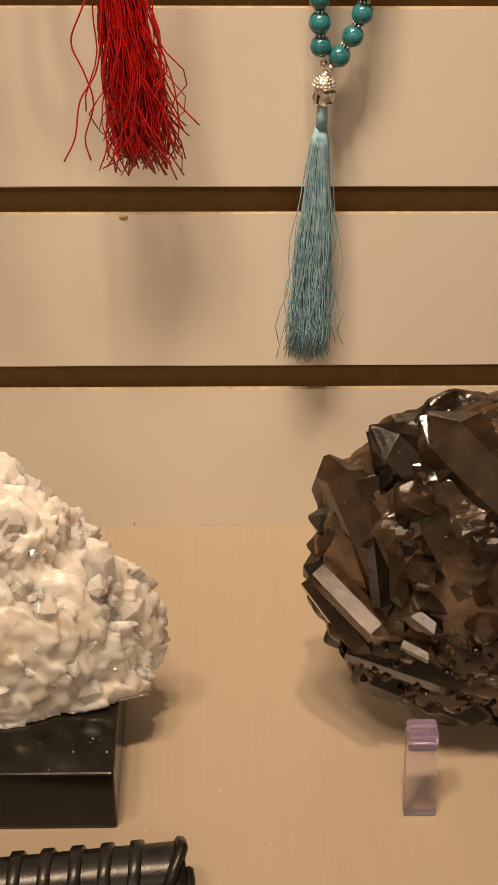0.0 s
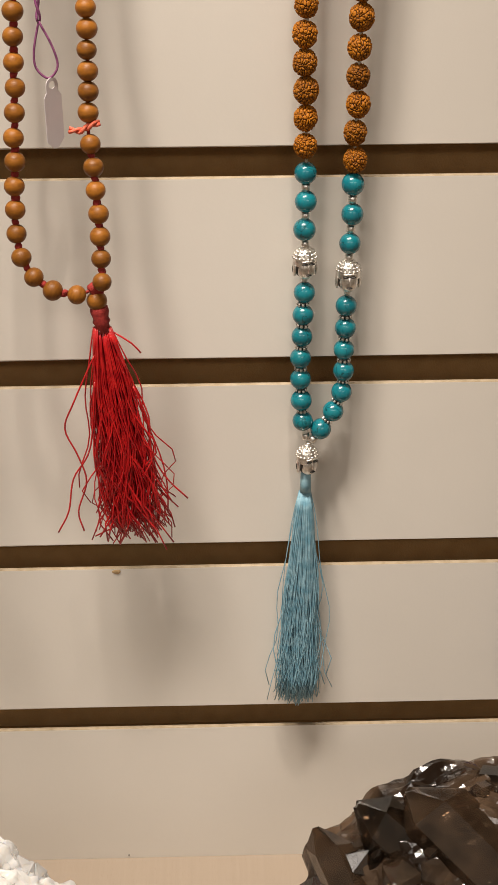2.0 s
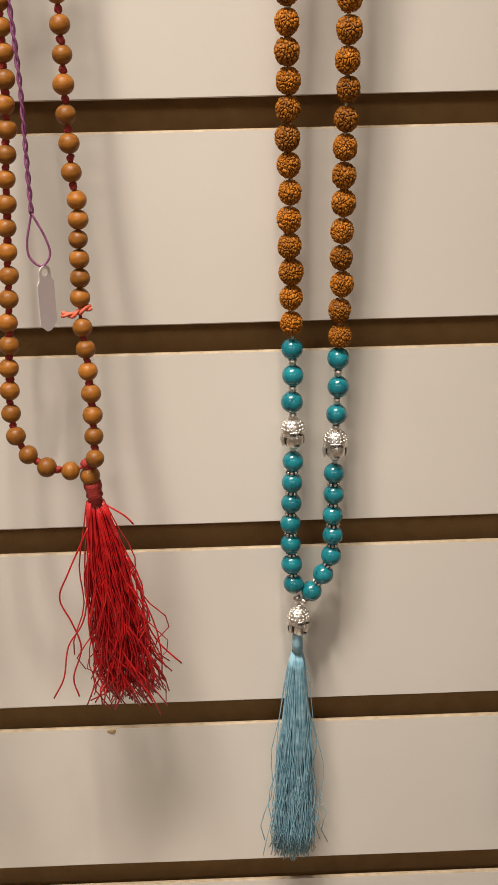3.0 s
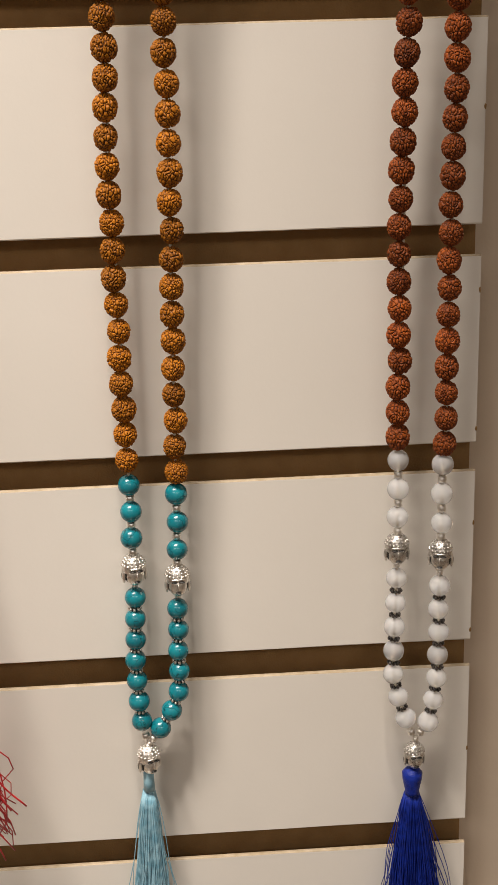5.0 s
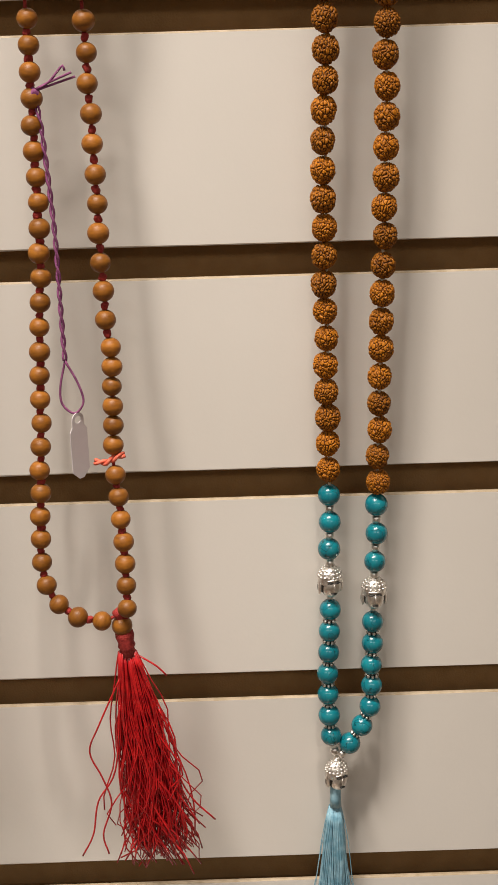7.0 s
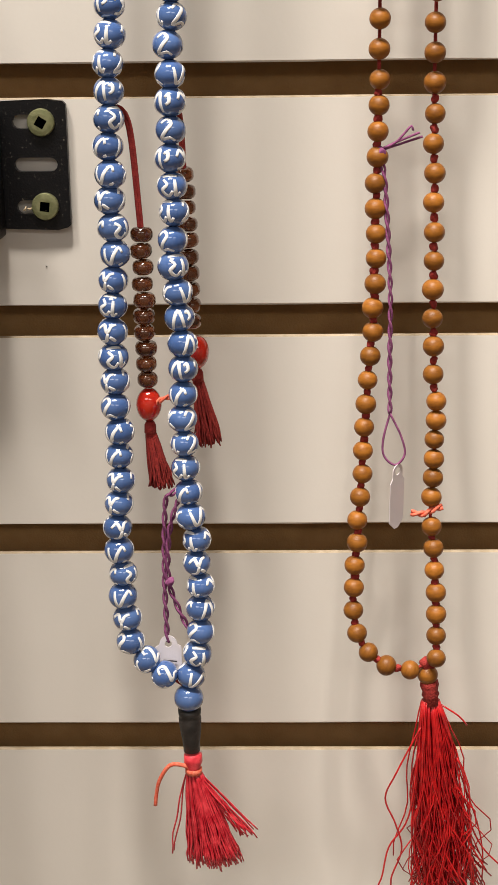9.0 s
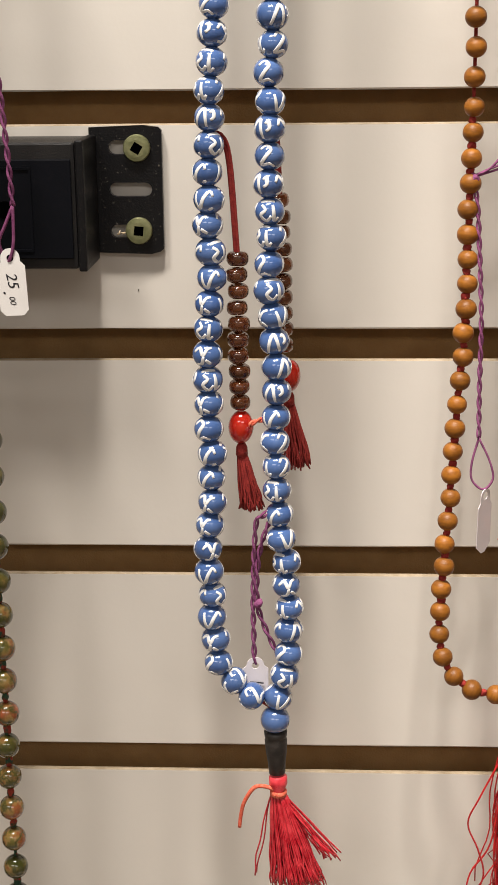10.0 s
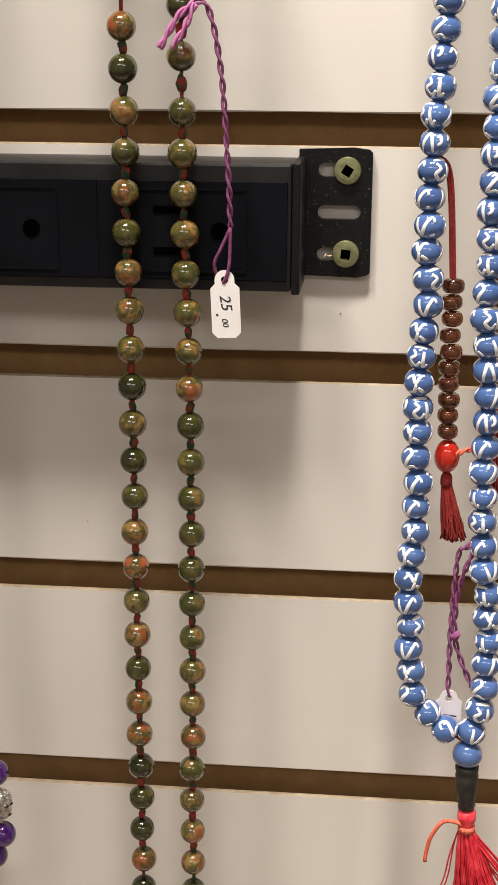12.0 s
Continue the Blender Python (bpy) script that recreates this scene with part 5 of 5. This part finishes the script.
part("body", mound("body", 4, M_QUARTZ), quartz, (QC.x, QC.y, 1.0263))
rng = random.Random(5)
for i in range(300):
    a, up = rng.uniform(-3.3, 0.3), rng.uniform(0.0, 0.98)
    c = math.sqrt(1 - up * up)
    p = Vector((QC.x + math.cos(a) * c * 0.0735 * (1 - 0.14 * up), QC.y + math.sin(a) * c * 0.0295, 1.0263 + up * 0.085))
    out = Vector((math.cos(a) * c, math.sin(a) * c - 0.1, up)).normalized()
    out = (out + Vector((rng.uniform(-0.9, 0.9), rng.uniform(-0.7, 0.5), rng.uniform(-0.5, 1.1)))).normalized()
    r = rng.choice((0.0010, 0.0014, 0.0020, 0.0028, 0.0042)) * rng.uniform(0.8, 1.2)
    part("crystal", crystal_mesh("crystal", r, r * rng.uniform(1.4, 2.6), r * rng.uniform(0.5, 1.0), i + 900, M_QCLEAR), quartz, p - out * r * 1.5, out.to_track_quat("Z", "Y"))

roll = thing("leather_roll", (-0.05, -0.188, SHELF), "black leather roll laced with flat leather strips", "leather roll")
RY, RZ, RR = -0.2015, SHELF + 0.0108, 0.0102
EYELET = lathe("eyelet", [(0.0006, 0.0), (0.0013, 0.0), (0.0015, 0.0004), (0.0012, 0.0008), (0.0006, 0.0006)], M_SILVER, 12)
core = [Vector((x, 0, 0)) for x in np.linspace(-0.13, 0.0235, 30)]
part("core", tube_mesh("core", [core], RR, M_LEATHER, 24), roll, (0, RY, RZ))
for i in range(16):
    x = 0.0085 - i * 0.0091
    line = [Vector((-0.0012 * a + RNG.uniform(-0.0001, 0.0001), -(RR + 0.0005) * math.sin(a), (RR + 0.0005) * math.cos(a))) for a in np.linspace(-1.9, 1.75, 20)]
    v, f = [], []
    for p in line:
        n = Vector((0, p.y, p.z)).normalized()
        for dx, dn in ((-0.0020, -0.0004), (-0.0019, 0.0006), (-0.0016, 0.0009), (0.0016, 0.0009), (0.0019, 0.0006), (0.0020, -0.0004)):
            v.append(p + Vector((dx, 0, 0)) + n * dn)
    for k in range(len(line) - 1):
        f += [(k * 6 + j, k * 6 + j + 1, k * 6 + j + 7, k * 6 + j + 6) for j in range(5)]
    part("strap", mesh_of("strap", v, f, M_LEATHER, True), roll, (x, RY, RZ))
    part("eyelet", EYELET, roll, (x - 0.0040, RY - RR - 0.0004, RZ - 0.0005), Euler((math.pi / 2, 0, 0)), "small silver eyelet")
for line in ([(0.0165, RY - 0.0095, RZ + 0.0030), (0.0195, RY - 0.0060, RZ + 0.0085), (0.0228, RY + 0.0010, RZ + 0.0108), (0.0225, RY + 0.0070, RZ + 0.0070)],
             [(0.0165, RY - 0.0100, RZ + 0.0010), (0.0205, RY - 0.0102, RZ + 0.0020), (0.0240, RY - 0.0080, RZ + 0.0030), (0.0243, RY - 0.0010, RZ + 0.0030)]):
    yarn("end_strap", roll, [path(line, 0.001)[0]], 0.0019, M_LEATHER)
roll.rotation_euler = (0, 0, 0.105)

# ---- wood shavings caught in the power strip's ear ----
rng = random.Random(8)
for k in range(5):
    x, z = -0.1282 + 0.0016 * k + rng.uniform(-0.0004, 0.0004), 1.4112 + rng.uniform(-0.0010, 0.0010)
    line = [Vector((-0.0009, 0, 0)), Vector((0, -0.0003, 0.0003 * rng.uniform(-1, 1))), Vector((0.0009, 0, 0.0004 * rng.uniform(-1, 1)))]
    chip = tagged(new("wood_shaving", tube_mesh("wood_shaving", [path(line, 0.0003)[0]], 0.00032, M_FLAKE, 5, lambda t: 0.3 + math.sin(math.pi * t))), "tiny pale wood shaving caught behind a screw", "shaving", "shavings by the screw")
    chip.matrix_world = pose(x, -0.0033, z, 0, rng.uniform(-60, 60), 0)

# ---- marks on the wall ----
glue = bmesh.new()
bmesh.ops.create_icosphere(glue, subdivisions=3, radius=1.0)
for v in glue.verts:
    k = 1 + 0.4 * noise.noise(v.co * 1.7)
    v.co = Vector((v.co.x * 0.0017 * k, v.co.y * 0.0004, v.co.z * 0.0009 * k))
tagged(new("glue_spot", bm_mesh("glue_spot", glue, M_GLUE, True)), "small dried glue spot under a groove", "stain").location = (0.0006, -0.0001, 1.1396)
for x, z, r in ((-0.123, 1.393, 0.00022), (-0.208, 1.3185, 0.00022), (-0.001, 0.9975, 0.0003)):
    dot = bmesh.new()
    bmesh.ops.create_icosphere(dot, subdivisions=2, radius=r)
    tagged(new("dirt_speck", bm_mesh("dirt_speck", dot, M_HOLE, True)), "tiny dark speck on the cream wall", "stain").location = (x, -0.0001, z)

rng = random.Random(12)
v, f = [], []
for i in range(70):
    bm, b = bmesh.new(), len(v)
    bmesh.ops.create_icosphere(bm, subdivisions=1, radius=rng.choice((0.00012, 0.00016, 0.00028)))
    c = Vector((rng.uniform(-0.06, 0.16), rng.uniform(-0.19, -0.01), SHELF + 0.0001))
    if i % 3 == 0:
        c = Vector((rng.uniform(-0.06, 0.0), rng.uniform(-0.165, -0.142), 1.0216))
    v += [p.co + c for p in bm.verts]
    f += [tuple(b + q.index for q in face.verts) for face in bm.faces]
    bm.free()
tagged(new("dust", mesh_of("dust", v, f, M_PAPER)), "fine pale dust specks scattered on the shelf and block", "dust", "", "stuff")

# ---- chipped board ends ----
for i, (k, dz) in enumerate(((4, -0.012), (3, -0.020), (4, -0.061), (2, -0.035), (5, -0.028), (3, -0.062))):
    chip = bmesh.new()
    bmesh.ops.create_icosphere(chip, subdivisions=2, radius=1.0)
    for v in chip.verts:
        q = 1 + 0.5 * noise.noise(v.co * 1.5 + Vector((i, 0, 0)))
        v.co = Vector((v.co.x * 0.0004 * q, v.co.y * 0.0003, v.co.z * 0.0010 * q))
    part("edge_chip", bm_mesh("edge_chip", chip, M_RAW, True), slatwall, (RIGHT - 0.0001, 0.0001, groove_z(k) + dz))

# ---- the boards of the wall ----
SLAT, FOOT_SLAT = slat_mesh(), slat_mesh(LIP0 - 0.985)
for k in GROOVES:
    part("slat", FOOT_SLAT if k == 0 else SLAT, slatwall, (0, 0, groove_z(k)))
